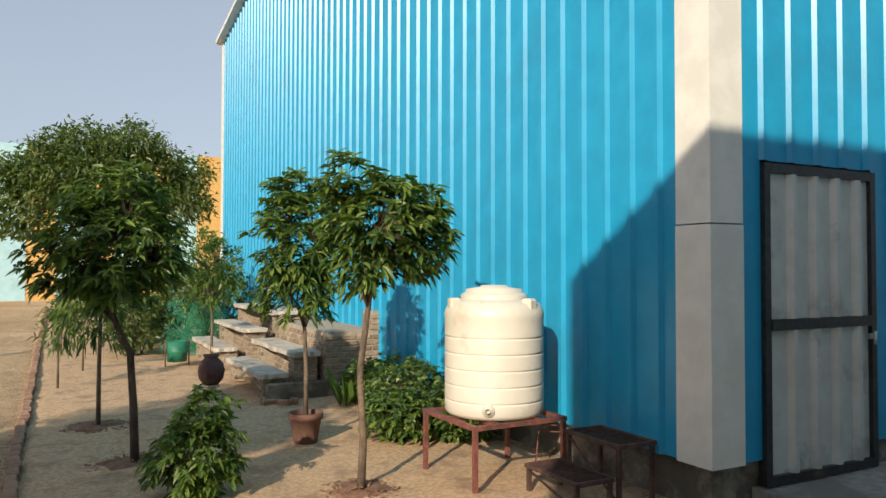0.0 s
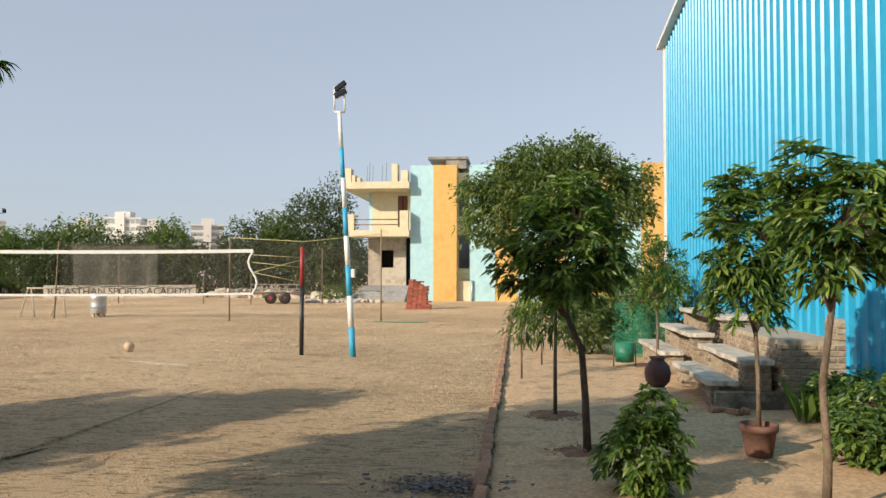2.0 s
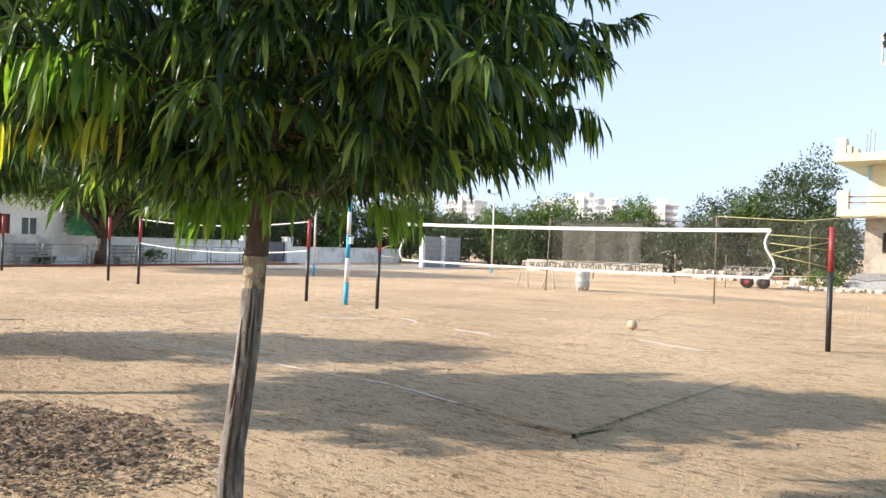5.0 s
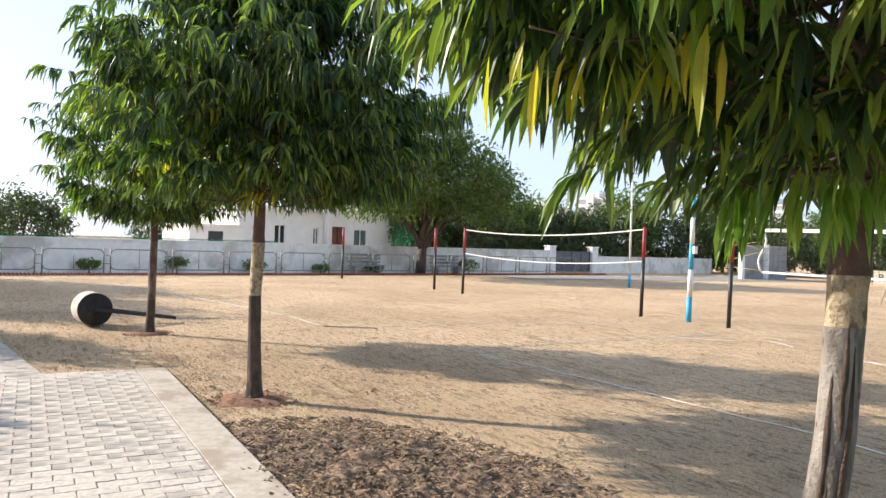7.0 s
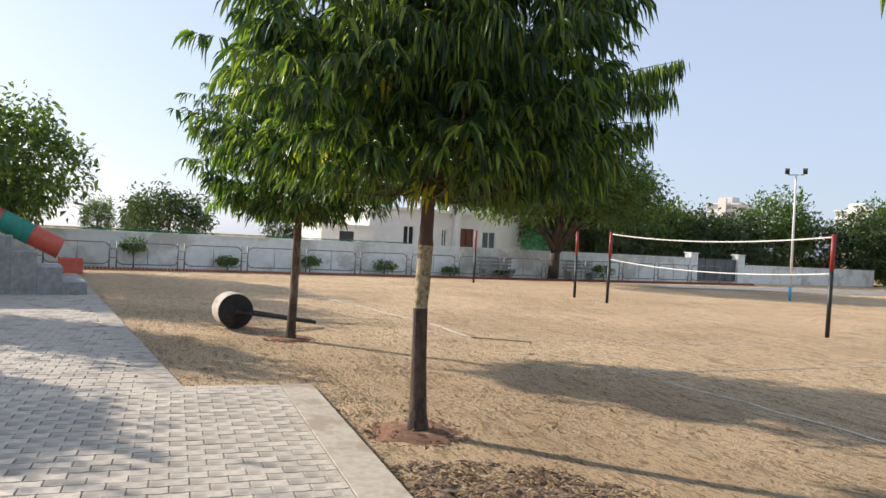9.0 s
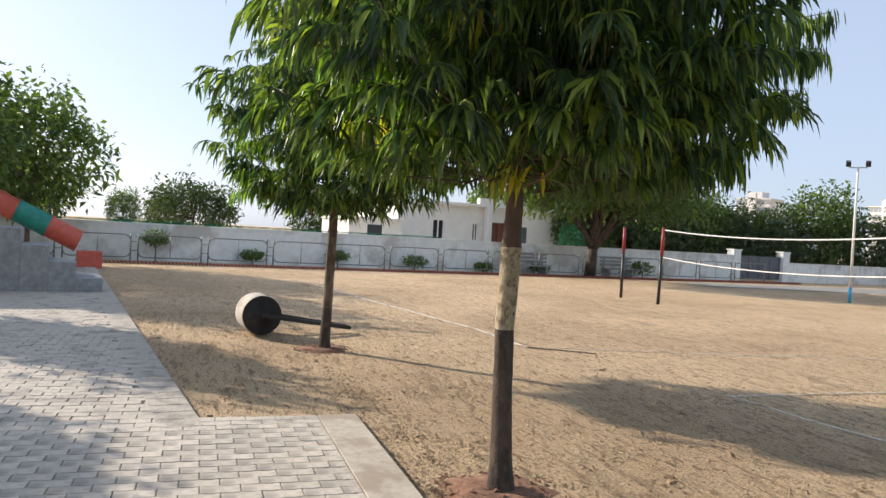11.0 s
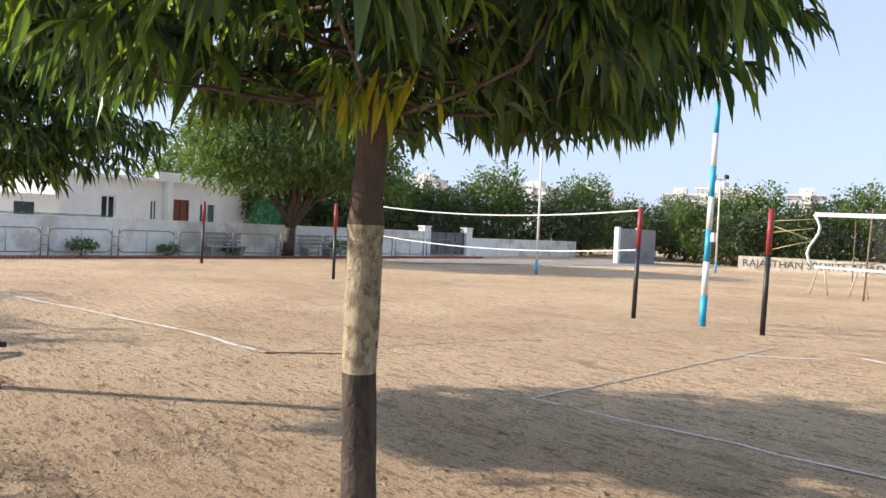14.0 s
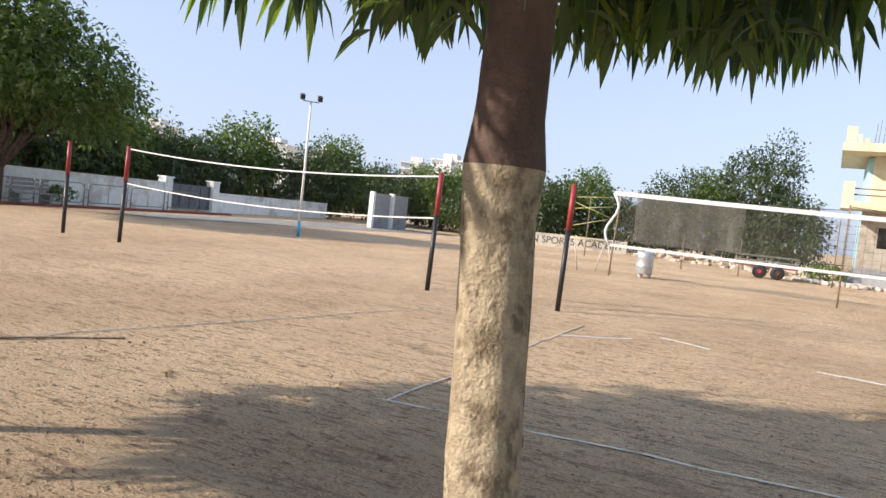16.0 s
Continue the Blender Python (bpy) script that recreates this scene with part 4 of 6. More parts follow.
    for k in first:
        one = slice(k, k + 1)
        part("leaf", plume_mesh("leaf", B[one], W[one], L[one], L[one] * rng.uniform(0.15, 0.24, 1), D[one], M_LEAF_ASH, rng), None, t)
    rest = np.setdiff1d(np.arange(len(B)), first)
    B, W, L, D = B[rest], W[rest], L[rest], D[rest]
    crown = part("crown", plume_mesh("crown", B, W, L, L * rng.uniform(0.12, 0.20, len(L)), D, M_LEAF_ASH, rng), None, t)
    tagged(crown, "long drooping dark green leaves with yellow tips", kind="stuff")
    return t


droop_tree(-4.29, 2.77, 11, ((0, -0.02, -0.02), (0.5, -0.03, 0.0), (1.0, 0.0, 0.05), (1.5, 0.0, 0.09), (2.2, 0.06, 0.10), (4.6, 0.1, 0.15)),
           ((1.36, M_BARK_GREY), (1.53, M_BARK_PALE), (2.0, M_BARK_RED), (4.6, M_BARK_RED)), "young tree with long drooping leaves on a scarred bare trunk",
           tilt=(0.09, 0.10), scars=((-62, 0.0, 0.95), (-22, 0.25, 1.3), (-80, 0.7, 1.25), (-45, 1.0, 1.36)), broad=0.84,
           fronds=((-92, 2.05, 1.35, 0.30, M_LEAF_YELLOW), (-75, 2.2, 1.45, 0.35, M_LEAF_FRESH), (-100, 2.4, 1.4, 0.25, M_LEAF_FRESH), (-115, 1.85, 0.42, 0.05, M_LEAF_FRESH), (-60, 1.84, 0.35, 0.05, M_LEAF_FRESH),
                   (88, 1.92, 1.15, 0.10, M_LEAF_FRESH), (80, 2.1, 1.5, 0.2, M_LEAF_ASH), (70, 2.3, 1.9, 0.35, M_LEAF_ASH), (100, 2.4, 1.9, 0.4, M_LEAF_ASH), (55, 2.4, 1.9, 0.4, M_LEAF_ASH)))
droop_tree(-10.12, 2.485, 23, ((0, 0, 0), (0.5, -0.055, 0.0), (1.0, -0.088, 0.0), (1.5, -0.13, 0.035), (2.2, -0.125, 0.04), (4.6, -0.1, 0.1)),
           ((1.025, M_BARK_DARK), (1.555, M_BARK_PALE), (1.95, M_BARK_RED), (4.6, M_BARK_RED)), "young tree with a pale collared trunk and drooping leaves", 1.87, broad=0.90,
           fronds=((-88, 2.1, 1.3, 0.42, M_LEAF_YELLOW), (-70, 2.3, 1.3, 0.35, M_LEAF_FRESH), (-100, 2.6, 1.3, 0.3, M_LEAF_FRESH), (-95, 3.0, 1.3, 0.4, M_LEAF_FRESH), (-45, 2.7, 1.2, 0.3, M_LEAF_YELLOW), (-50, 2.0, 0.2, 0.12, M_LEAF_YELLOW),
                   (92, 2.3, 2.55, 1.65, M_LEAF_ASH), (90, 2.25, 2.4, 1.35, M_LEAF_ASH), (86, 2.2, 2.1, 0.95, M_LEAF_ASH), (98, 2.15, 1.9, 0.6, M_LEAF_ASH), (80, 2.1, 1.6, 0.4, M_LEAF_ASH), (-20, 2.4, 1.7, 0.9, M_LEAF_ASH), (-5, 2.4, 1.8, 1.0, M_LEAF_ASH), (10, 2.5, 1.8, 1.0, M_LEAF_ASH), (-35, 2.5, 1.6, 1.0, M_LEAF_ASH)))
droop_tree(-15.65, 2.24, 37, ((0, 0, 0), (1.5, 0.02, 0.03), (4.6, 0.1, 0.1)), ((0.55, M_BARK_DARK), (1.5, M_BARK), (4.6, M_BARK_RED)),
           "young drooping tree standing beside the yard roller", 1.62, 0, broad=0.82, leaves=14,
           fronds=((-95, 2.6, 1.4, 0.35, M_LEAF_FRESH), (-70, 2.2, 1.4, 0.3, M_LEAF_FRESH), (-110, 2.0, 1.4, 0.3, M_LEAF_FRESH), (-85, 3.2, 1.2, 0.3, M_LEAF_FRESH)))


def crown_tree(name, label, x, y, trunk, radii, blobs, tips, per, L, W, droop, mat, bark, seed, group="", limbs=7, twigs=True, spread=1.0, seg=10, cat="tree", whorl=False):
    """Tree with a rounded crown: whorls of leaves at twig tips scattered through the blobs (cx, cy, cz, rx, rz)."""
    rng = np.random.default_rng(seed)
    t = thing(name, label, cat, pose(x, y, 0), group)
    part("trunk", Build().tube(trunk, radii, seg), bark, t)
    top = np.array(trunk[-1])
    pts = []
    weight = np.array([b[3] ** 2 * b[4] for b in blobs])
    for i in rng.choice(len(blobs), tips, p=weight / weight.sum()):
        cx, cy, cz, rx, rz = blobs[i]
        d = rng.normal(size=3)
        d /= np.linalg.norm(d)
        r = rng.uniform(0.35, 1.0) ** 0.5 * rng.uniform(0.85, 1.08)
        pts.append((cx + d[0] * rx * r, cy + d[1] * rx * r, cz + d[2] * rz * r))
    pts = np.array(pts)
    ends = pts[rng.choice(len(pts), limbs, replace=False)]
    mid = np.array([b[:3] for b in blobs]).mean(0)
    ends = top + (0.55 * (ends - top) + 0.2 * (mid - top))
    br = Build()
    for e in ends:
        part("limb", Build().tube(limb(rng, top - [0, 0, 0.05], e, 0.05), [radii[-1] * 0.8, radii[-1] * 0.6, radii[-1] * 0.45, radii[-1] * 0.32, radii[-1] * 0.2], 6), bark, t)
    if twigs:
        for p in pts:
            e = ends[np.argmin(((ends - p) ** 2).sum(1))]
            br.tube(limb(rng, e, p, 0.08, 2), [radii[-1] * 0.2, radii[-1] * 0.13, radii[-1] * 0.05], 3, False)
        tagged(part("twigwork", br, bark, t), kind="stuff")
    n = tips * per
    B = np.repeat(pts, per, 0) + rng.normal(size=(n, 3)) * L * 0.35 * spread
    outw = np.repeat(pts - (mid - [0, 0, 0.4 * blobs[0][4]]), per, 0)
    outw /= np.linalg.norm(outw, axis=1)[:, None]
    D = rng.normal(size=(n, 3)) * 0.8 + outw * 0.7 - np.array([0, 0, droop * 0.8])
    if whorl:      # rosettes at the twig tips, leaves arching outwards
        ax = outw * 0.6 + np.array([0, 0, 0.8])
        ax /= np.linalg.norm(ax, axis=1)[:, None]
        e1 = np.cross(ax, np.array([0.3, 0.9, 0.1]))
        e1 /= np.linalg.norm(e1, axis=1)[:, None]
        e2 = np.cross(ax, e1)
        th = (np.arange(n) * 2.4 + rng.normal(size=n) * 0.3)[:, None]
        D = e1 * np.cos(th) + e2 * np.sin(th) + ax * rng.uniform(-0.15, 0.7, (n, 1))
    Ls = L * rng.uniform(0.6, 1.2, n)
    if whorl:
        me = plume_mesh("crown", B, D, Ls, Ls * W * rng.uniform(0.8, 1.2, n), rng.uniform(0.15, 0.6, n), mat, rng)
    else:
        me = leaf_mesh("crown", B, D, Ls, Ls * W * rng.uniform(0.8, 1.2, n), droop, mat, rng)
    tagged(part("crown", me, None, t), kind="stuff")
    return t


# the planted strip beside the shed
crown_tree("mango_sapling", "small mango tree with dense dark crown on a forked stem", 1.04, 6.88,
           [(0, 0, -0.05), (-0.02, 0, 0.5), (-0.05, 0.01, 0.95), (-0.13, 0.02, 1.12), (-0.2, 0.02, 1.3)], [0.04, 0.034, 0.03, 0.027, 0.024],
           [(-0.22, 0, 1.85, 0.62, 0.52), (-0.12, 0.05, 2.2, 0.42, 0.40), (-0.55, -0.05, 1.66, 0.36, 0.25), (0.15, 0, 1.70, 0.34, 0.25)],
           520, 14, 0.128, 0.27, 0.18, M_LEAF_MANGO, M_BARK_DARK, 3, spread=0.22, whorl=True)
crown_tree("mango_sapling", "small mango tree with umbrella crown on thin bent stem", 2.44, 5.23,
           [(0, 0, -0.05), (0.02, 0, 0.4), (-0.01, 0, 0.9), (0.03, 0, 1.2), (0.06, 0, 1.42)], [0.034, 0.028, 0.025, 0.023, 0.02],
           [(0.20, 0, 2.05, 0.52, 0.38), (-0.05, 0, 2.32, 0.30, 0.26), (0.48, 0, 1.85, 0.30, 0.30), (0.05, 0.1, 1.70, 0.28, 0.22)],
           300, 14, 0.135, 0.28, 0.2, M_LEAF_MANGO, M_BARK, 4, spread=0.22, whorl=True)
crown_tree("potted_mango", "young mango tree rising from a terracotta pot", 2.56, 6.9,
           [(0, 0, 0.2), (0.0, 0, 0.7), (-0.02, 0, 1.15)], [0.024, 0.02, 0.018],
           [(-0.06, 0, 1.95, 0.46, 0.55), (-0.1, 0, 1.45, 0.40, 0.36), (-0.12, 0, 2.4, 0.25, 0.25)],
           300, 14, 0.135, 0.28, 0.2, M_LEAF_MANGO, M_BARK, 5, spread=0.22, whorl=True)
_p = tagged(part("plant_pot", Build().lathe([(0.11, 0), (0.15, 0.24), (0.165, 0.24), (0.168, 0.30), (0.148, 0.30), (0.135, 0.22), (0, 0.22)], 24), M_CLAY), "weathered terracotta plant pot on the soil", "pot")
_p.matrix_basis = pose(2.56, 6.9, 0)
crown_tree("sapling", "thin young sapling tied to a stake", 0.87, 8.69, [(0, 0, -0.05), (0, 0, 0.6), (0.01, 0, 1.25)], [0.026, 0.022, 0.018],
           [(-0.15, 0, 1.15, 0.35, 0.3), (0, 0, 1.45, 0.3, 0.3)], 60, 8, 0.14, 0.26, 0.5, M_LEAF_MANGO, M_BARK, 6, limbs=5)
crown_tree("garden_shrub", "leafy bright green garden shrub in the planted strip", 1.33, 5.64, [(0, 0, -0.03), (0, 0, 0.15)], [0.03, 0.02],
           [(0.0, 0, 0.30, 0.36, 0.28), (0.04, 0, 0.58, 0.24, 0.22)], 170, 14, 0.10, 0.36, 0.2, M_LEAF_BRIGHT, M_BARK, 7, cat="shrub", spread=0.4, whorl=True)
for _i, (_x, _y, _w, _h) in enumerate(((3.95, 6.35, 0.42, 0.62), (3.75, 7.1, 0.52, 0.72), (4.0, 7.8, 0.45, 0.68), (3.4, 6.6, 0.36, 0.5), (3.9, 8.6, 0.34, 0.55))):
    crown_tree("hedge_bush", "low dark green bush at the foot of the shed", _x, _y, [(0, 0, -0.03), (0, 0, 0.12)], [0.025, 0.02],
               [(0, 0, _h * 0.5, _w, _h * 0.5)], 150, 11, 0.10, 0.45, 0.2, M_LEAF_MANGO, M_BARK, 40 + _i, "bushes by the shed", cat="shrub", spread=0.8, whorl=True)


def blade_plant(x, y, n, h, seed):
    rng = np.random.default_rng(seed)
    t = thing("blade_plant", "upright broad-bladed plant beside the brick seating", "plant", pose(x, y, 0))
    for i in range(n):
        a, l = i * 2.4, h * rng.uniform(0.7, 1.1)
        o = np.array([[math.cos(a) * 0.05, math.sin(a) * 0.05, 0]])
        part("blade", leaf_mesh("blade", o, np.array([[math.cos(a) * 0.35, math.sin(a) * 0.35, 1.0]]), np.array([l]), np.array([0.13]), 0.12, M_LEAF_MANGO, rng), None, t)


blade_plant(3.55, 8.45, 9, 0.6, 8)
# plants further along the strip
crown_tree("fruit_sapling", "slender sapling with reddish new leaves near the steps", 2.75, 12.3, [(0, 0, -0.05), (0.02, 0, 0.7), (0.0, 0, 1.3)], [0.025, 0.02, 0.016],
           [(0, 0, 1.75, 0.50, 0.45), (0.1, 0, 1.35, 0.42, 0.28), (-0.1, 0, 2.1, 0.25, 0.25)], 210, 9, 0.11, 0.35, 0.2, M_LEAF_BRIGHT, M_BARK, 9)
for _i, (_x, _y, _w, _h) in enumerate(((1.9, 15.2, 0.55, 1.25), (2.9, 15.5, 0.7, 1.5), (3.8, 16.3, 0.6, 1.9), (2.2, 17.5, 0.5, 1.2), (3.2, 18.5, 0.7, 1.7))):
    crown_tree("garden_bush", "leafy bush growing along the planted strip", _x, _y, [(0, 0, -0.03), (0, 0, 0.3)], [0.03, 0.02],
               [(0, 0, _h * 0.55, _w, _h * 0.5)], 200, 9, 0.13, 0.4, 0.2, M_LEAF_MANGO if _i % 2 else M_LEAF_NEEM, M_BARK, 60 + _i, "bushes in the strip", cat="shrub")
for _i, (_x, _y) in enumerate(((0.55, 11.6), (0.95, 13.4), (0.7, 16.0), (0.95, 19.5), (0.9, 24.0))):
    crown_tree("sapling", "spindly sapling with few leaves beside the brick edging", _x, _y, [(0, 0, -0.05), (0, 0, 0.5), (0.01, 0, 0.8)], [0.018, 0.015, 0.012],
               [(0, 0, 0.85, 0.26, 0.3)], 40, 7, 0.11, 0.3, 0.4, M_LEAF_NEEM, M_BARK, 80 + _i, "spindly saplings", limbs=4)
def draped_net(x, y):
    """Net hanging in folds round a bush."""
    b = Build()
    for z, r in ((0.02, 0.78), (0.35, 0.74), (0.7, 0.68), (1.0, 0.5), (1.08, 0.3)):
        for j in range(36):
            a = 2 * math.pi * j / 36
            w = 1 + 0.10 * math.sin(7 * a + z) + 0.06 * noise.noise(Vector((3 * math.cos(a), 3 * math.sin(a), 2 * z)))
            b.v.append((x + r * w * math.cos(a), y + r * w * math.sin(a), z + 0.06 * noise.noise(Vector((2 * math.cos(a), 2 * math.sin(a), 5)))))
    for i in range(4):
        for j in range(36):
            b.f.append((i * 36 + j, i * 36 + (j + 1) % 36, (i + 1) * 36 + (j + 1) % 36, (i + 1) * 36 + j))
            b.smooth.append(True)
    return b


tagged(part("green_net_guard", draped_net(3.05, 15.5), M_GREENNET), "green netting wrapped round a young plant", "netting")
# big trees
crown_tree("neem_tree", "broad neem tree with a rounded airy crown", 2.2, 30.0, [(0, 0, -0.1), (0.1, 0, 1.2), (0.0, 0, 2.4)], [0.2, 0.16, 0.13],
           [(-1.6, 0, 4.9, 1.5, 1.0), (0.0, -0.6, 4.6, 1.5, 1.2), (1.6, 0.3, 5.1, 1.5, 1.0), (-0.6, 0, 6.1, 1.4, 0.8), (1.1, 0, 6.3, 1.3, 0.7), (-2.6, 0, 3.6, 1.2, 0.7), (2.9, 0, 4.3, 1.2, 0.8),
            (0.9, -0.4, 3.7, 1.3, 0.7), (-3.0, 0.2, 5.0, 0.9, 0.6), (3.3, 0, 5.5, 0.9, 0.6)],
           1250, 16, 0.26, 0.42, 0.25, M_LEAF_NEEM, M_BARK, 12, twigs=False, spread=2.2, limbs=12)
crown_tree("neem_tree", "large shady neem tree before the compound wall", -37.2, 18.4, [(0, 0, -0.1), (0.05, 0.05, 0.7), (0, 0.1, 1.35)], [0.30, 0.25, 0.23],
           [(0, -1.4, 5.2, 3.4, 2.2), (0.3, 1.8, 5.0, 3.2, 2.1), (0, -0.2, 7.0, 2.8, 1.8), (1.4, -3.6, 4.2, 2.0, 1.4), (0.5, 4.2, 4.2, 2.0, 1.5)],
           1900, 14, 0.29, 0.42, 0.25, M_LEAF_NEEM, M_BARK_DARK, 13, twigs=False, spread=2.4, limbs=14)


def belt_tree(seed, h, w, low, mat, name="belt_tree", label="bushy green tree in the belt around the yard", tips=420, leaf=0.34):
    return crown_tree(name, label, 0, 0, [(0, 0, -0.1), (0.05, 0, h * 0.2), (0, 0.05, h * 0.4)], [0.14, 0.11, 0.08],
                      [(0, 0, low + (h - low) * 0.42, w, (h - low) * 0.42), (w * 0.35, 0.2, low + (h - low) * 0.68, w * 0.6, (h - low) * 0.30), (-w * 0.4, -0.2, low + (h - low) * 0.6, w * 0.55, (h - low) * 0.3)],
                      tips, 11, leaf, 0.45, 0.2, mat, M_BARK, seed, "tree belt", twigs=False, spread=2.0, limbs=8, seg=7)


_kinds = [belt_tree(101, 5.4, 2.6, 0.3, M_LEAF_FAR), belt_tree(102, 6.2, 2.4, 0.4, M_LEAF_NEEM), belt_tree(103, 4.6, 2.8, 0.2, M_LEAF_FAR)]
_rng = random.Random(5)
_spots = []
for _k in range(10):      # behind the west wall
    _spots.append((-43.5 - _rng.uniform(0, 3), 27.5 + 3.3 * _k, 1.0))
for _k in range(12):      # north-west corner to the painted building
    _spots.append((-40 + 2.6 * _k, 55.0 + _rng.uniform(-1.5, 1.5) - 0.12 * _k, 0.95))
for _k in range(5):
    _spots.append((-52 - 2.0 * (_k % 2), 20 + 4 * _k, 1.25))
for _k in range(4):
    _spots.append((-38 + 3.5 * _k, 48.5 + 1.5 * (_k % 2), 0.78))
for _k in range(6):
    _spots.append((-45.5, 22.5 + 2.6 * _k, 0.85))
for _i, (_x, _y, _s) in enumerate(_spots):
    _src = _kinds[_i % 3]
    _m = pose(_x, _y, 0, 0, 0, _rng.uniform(0, 360)) @ Matrix.Scale(_s * _rng.uniform(0.88, 1.12), 4)
    if _i < 3:
        _kinds[_i].matrix_basis = _m
    else:
        _c = copy_thing(_src, _m)
        _c.scale = _m.to_scale()
_t = belt_tree(104, 9.0, 2.7, 1.0, M_LEAF_FAR, "casuarina", "tall feathery dark tree behind the netting", 620, 0.3)
_t.matrix_basis = pose(-13.4, 54.0, 0)
_t = belt_tree(105, 6.4, 2.6, 0.6, M_LEAF_FAR, "thorn_tree", "dark spreading tree behind the netting", 420, 0.3)
_t.matrix_basis = pose(-18.8, 55.0, 0)
# trees by the slide and hazy ones past the wall
for _i, (_x, _y, _h, _w) in enumerate(((-33.6, -4.9, 6.0, 2.5), (-34.5, -8.2, 5.9, 2.4), (-30.5, -6.8, 7.4, 2.4))):
    _t = belt_tree(110 + _i, _h, _w, 1.7, M_LEAF_NEEM, "playground_tree", "leafy shade tree growing beside the slide", 420, 0.3)
    _t.matrix_basis = pose(_x, _y, 0)
for _i, (_x, _y, _s) in enumerate(((-95, -3, 0.95), (-100, -8, 0.85), (-92, 14, 1.5), (-110, -20, 2.0), (-98, 22, 1.5), (-52, 0.2, 0.95), (-90, -30, 1.8))):
    _c = copy_thing(_kinds[_i % 3], pose(_x, _y, 0, 0, 0, 50 * _i) @ Matrix.Scale(_s, 4))
    _c.scale = (_s, _s, _s)
# shade trees south of the paving, known by their shadows
for _i, (_x, _y, _h, _w) in enumerate(((-16.3, -5.7, 3.9, 0.95), (-20.4, -5.0, 4.4, 1.15), (-25.2, -4.9, 4.4, 1.2))):
    _t = belt_tree(120 + _i, _h, _w, 1.9, M_LEAF_NEEM, "shade_tree", "round shade tree at the edge of the paving", 320, 0.26)
    _t.matrix_basis = pose(_x, _y, 0)
# small plants at the foot of the west wall
for _i, (_dy, _h, _z) in enumerate(((1.0, 0.9, 0.9), (4.6, 0.5, 0.4), (8.1, 0.55, 0.5), (11.6, 0.75, 0.4), (15.0, 0.4, 0.25), (18.0, 0.5, 0.3), (24.2, 1.0, 0.5))):
    _m = WEST @ pose(0.55, _dy, 0)
    crown_tree("wall_plant", "small plant growing at the foot of the white wall", _m.translation.x, _m.translation.y, [(0, 0, -0.03), (0, 0, _z * 0.6)], [0.03, 0.02],
               [(0, 0, max(_z, 0.3), 0.3 + 0.3 * _h, 0.3 * _h)], 70, 8, 0.14, 0.45, 0.2, M_LEAF_NEEM, M_BARK, 130 + _i, "plants along the wall", limbs=4, twigs=False, cat="plant")

# ---- things by the shed ----


def make_tank():
    t = thing("water_tank", "cream ribbed plastic water tank with a stepped lid", "water tank", pose(3.56, 5.12, 0.515))
    prof = [(0, 0), (0.375, 0.0), (0.40, 0.03)]
    for k in range(5):
        z = 0.12 + 0.125 * k
        prof += [(0.402, z - 0.03), (0.402, z - 0.014), (0.4015, z - 0.008), (0.390, z - 0.003), (0.390, z + 0.003), (0.4015, z + 0.008), (0.402, z + 0.014), (0.402, z + 0.03)]
    prof += [(0.402, 0.76), (0.408, 0.79), (0.40, 0.83), (0.37, 0.885), (0.30, 0.915), (0.26, 0.92)]
    part("body", Build().lathe(prof, 40), M_TANK, t)
    part("lid", Build().lathe([(0.27, 0.91), (0.275, 0.95), (0.25, 0.965), (0.235, 0.97), (0.23, 1.0), (0.12, 1.015), (0.10, 1.03), (0, 1.032)], 32), M_TANK, t)
    for a in (20, 140, 260):
        part("lug", Build().box(-0.05, 0.05, -0.04, 0.05, 0.80, 0.93, pose(0, 0, 0, 0, 0, a) @ pose(0, -0.35, 0), 0.015), M_TANK, t)
    part("outlet", Build().lathe([(0.05, 0), (0.05, 0.012), (0.02, 0.014), (0.02, 0.04)], 16, pose(-0.25, -0.31, 0.08) @ pose(0, 0, 0, 90, 0, -40)), M_TANK, t)
    s = thing("tank_stand", "rusty red steel angle stand under the water tank", "stand", pose(3.12, 4.70, 0))
    w, d, h = 0.86, 0.84, 0.51
    for x, y in ((0, 0), (w - 0.045, 0), (0, d - 0.045), (w - 0.045, d - 0.045)):
        part("leg", Build().box(x, x + 0.034, y, y + 0.006, -0.02, h - 0.034).box(x, x + 0.006, y + 0.006, y + 0.034, -0.02, h - 0.034), M_RUST, s)
    for x0, x1, y0, y1 in ((0, w, 0, 0.04), (0, w, d - 0.04, d), (0, 0.04, 0.04, d - 0.04), (w - 0.04, w, 0.04, d - 0.04), (0.04, w - 0.04, d * 0.48, d * 0.52), (w * 0.25, w * 0.29, 0.04, d * 0.48), (w * 0.7, w * 0.74, 0.04, d * 0.48)):
        part("rail", Build().box(x0, x1, y0, y1, h - 0.034, h), M_RUST, s)


make_tank()


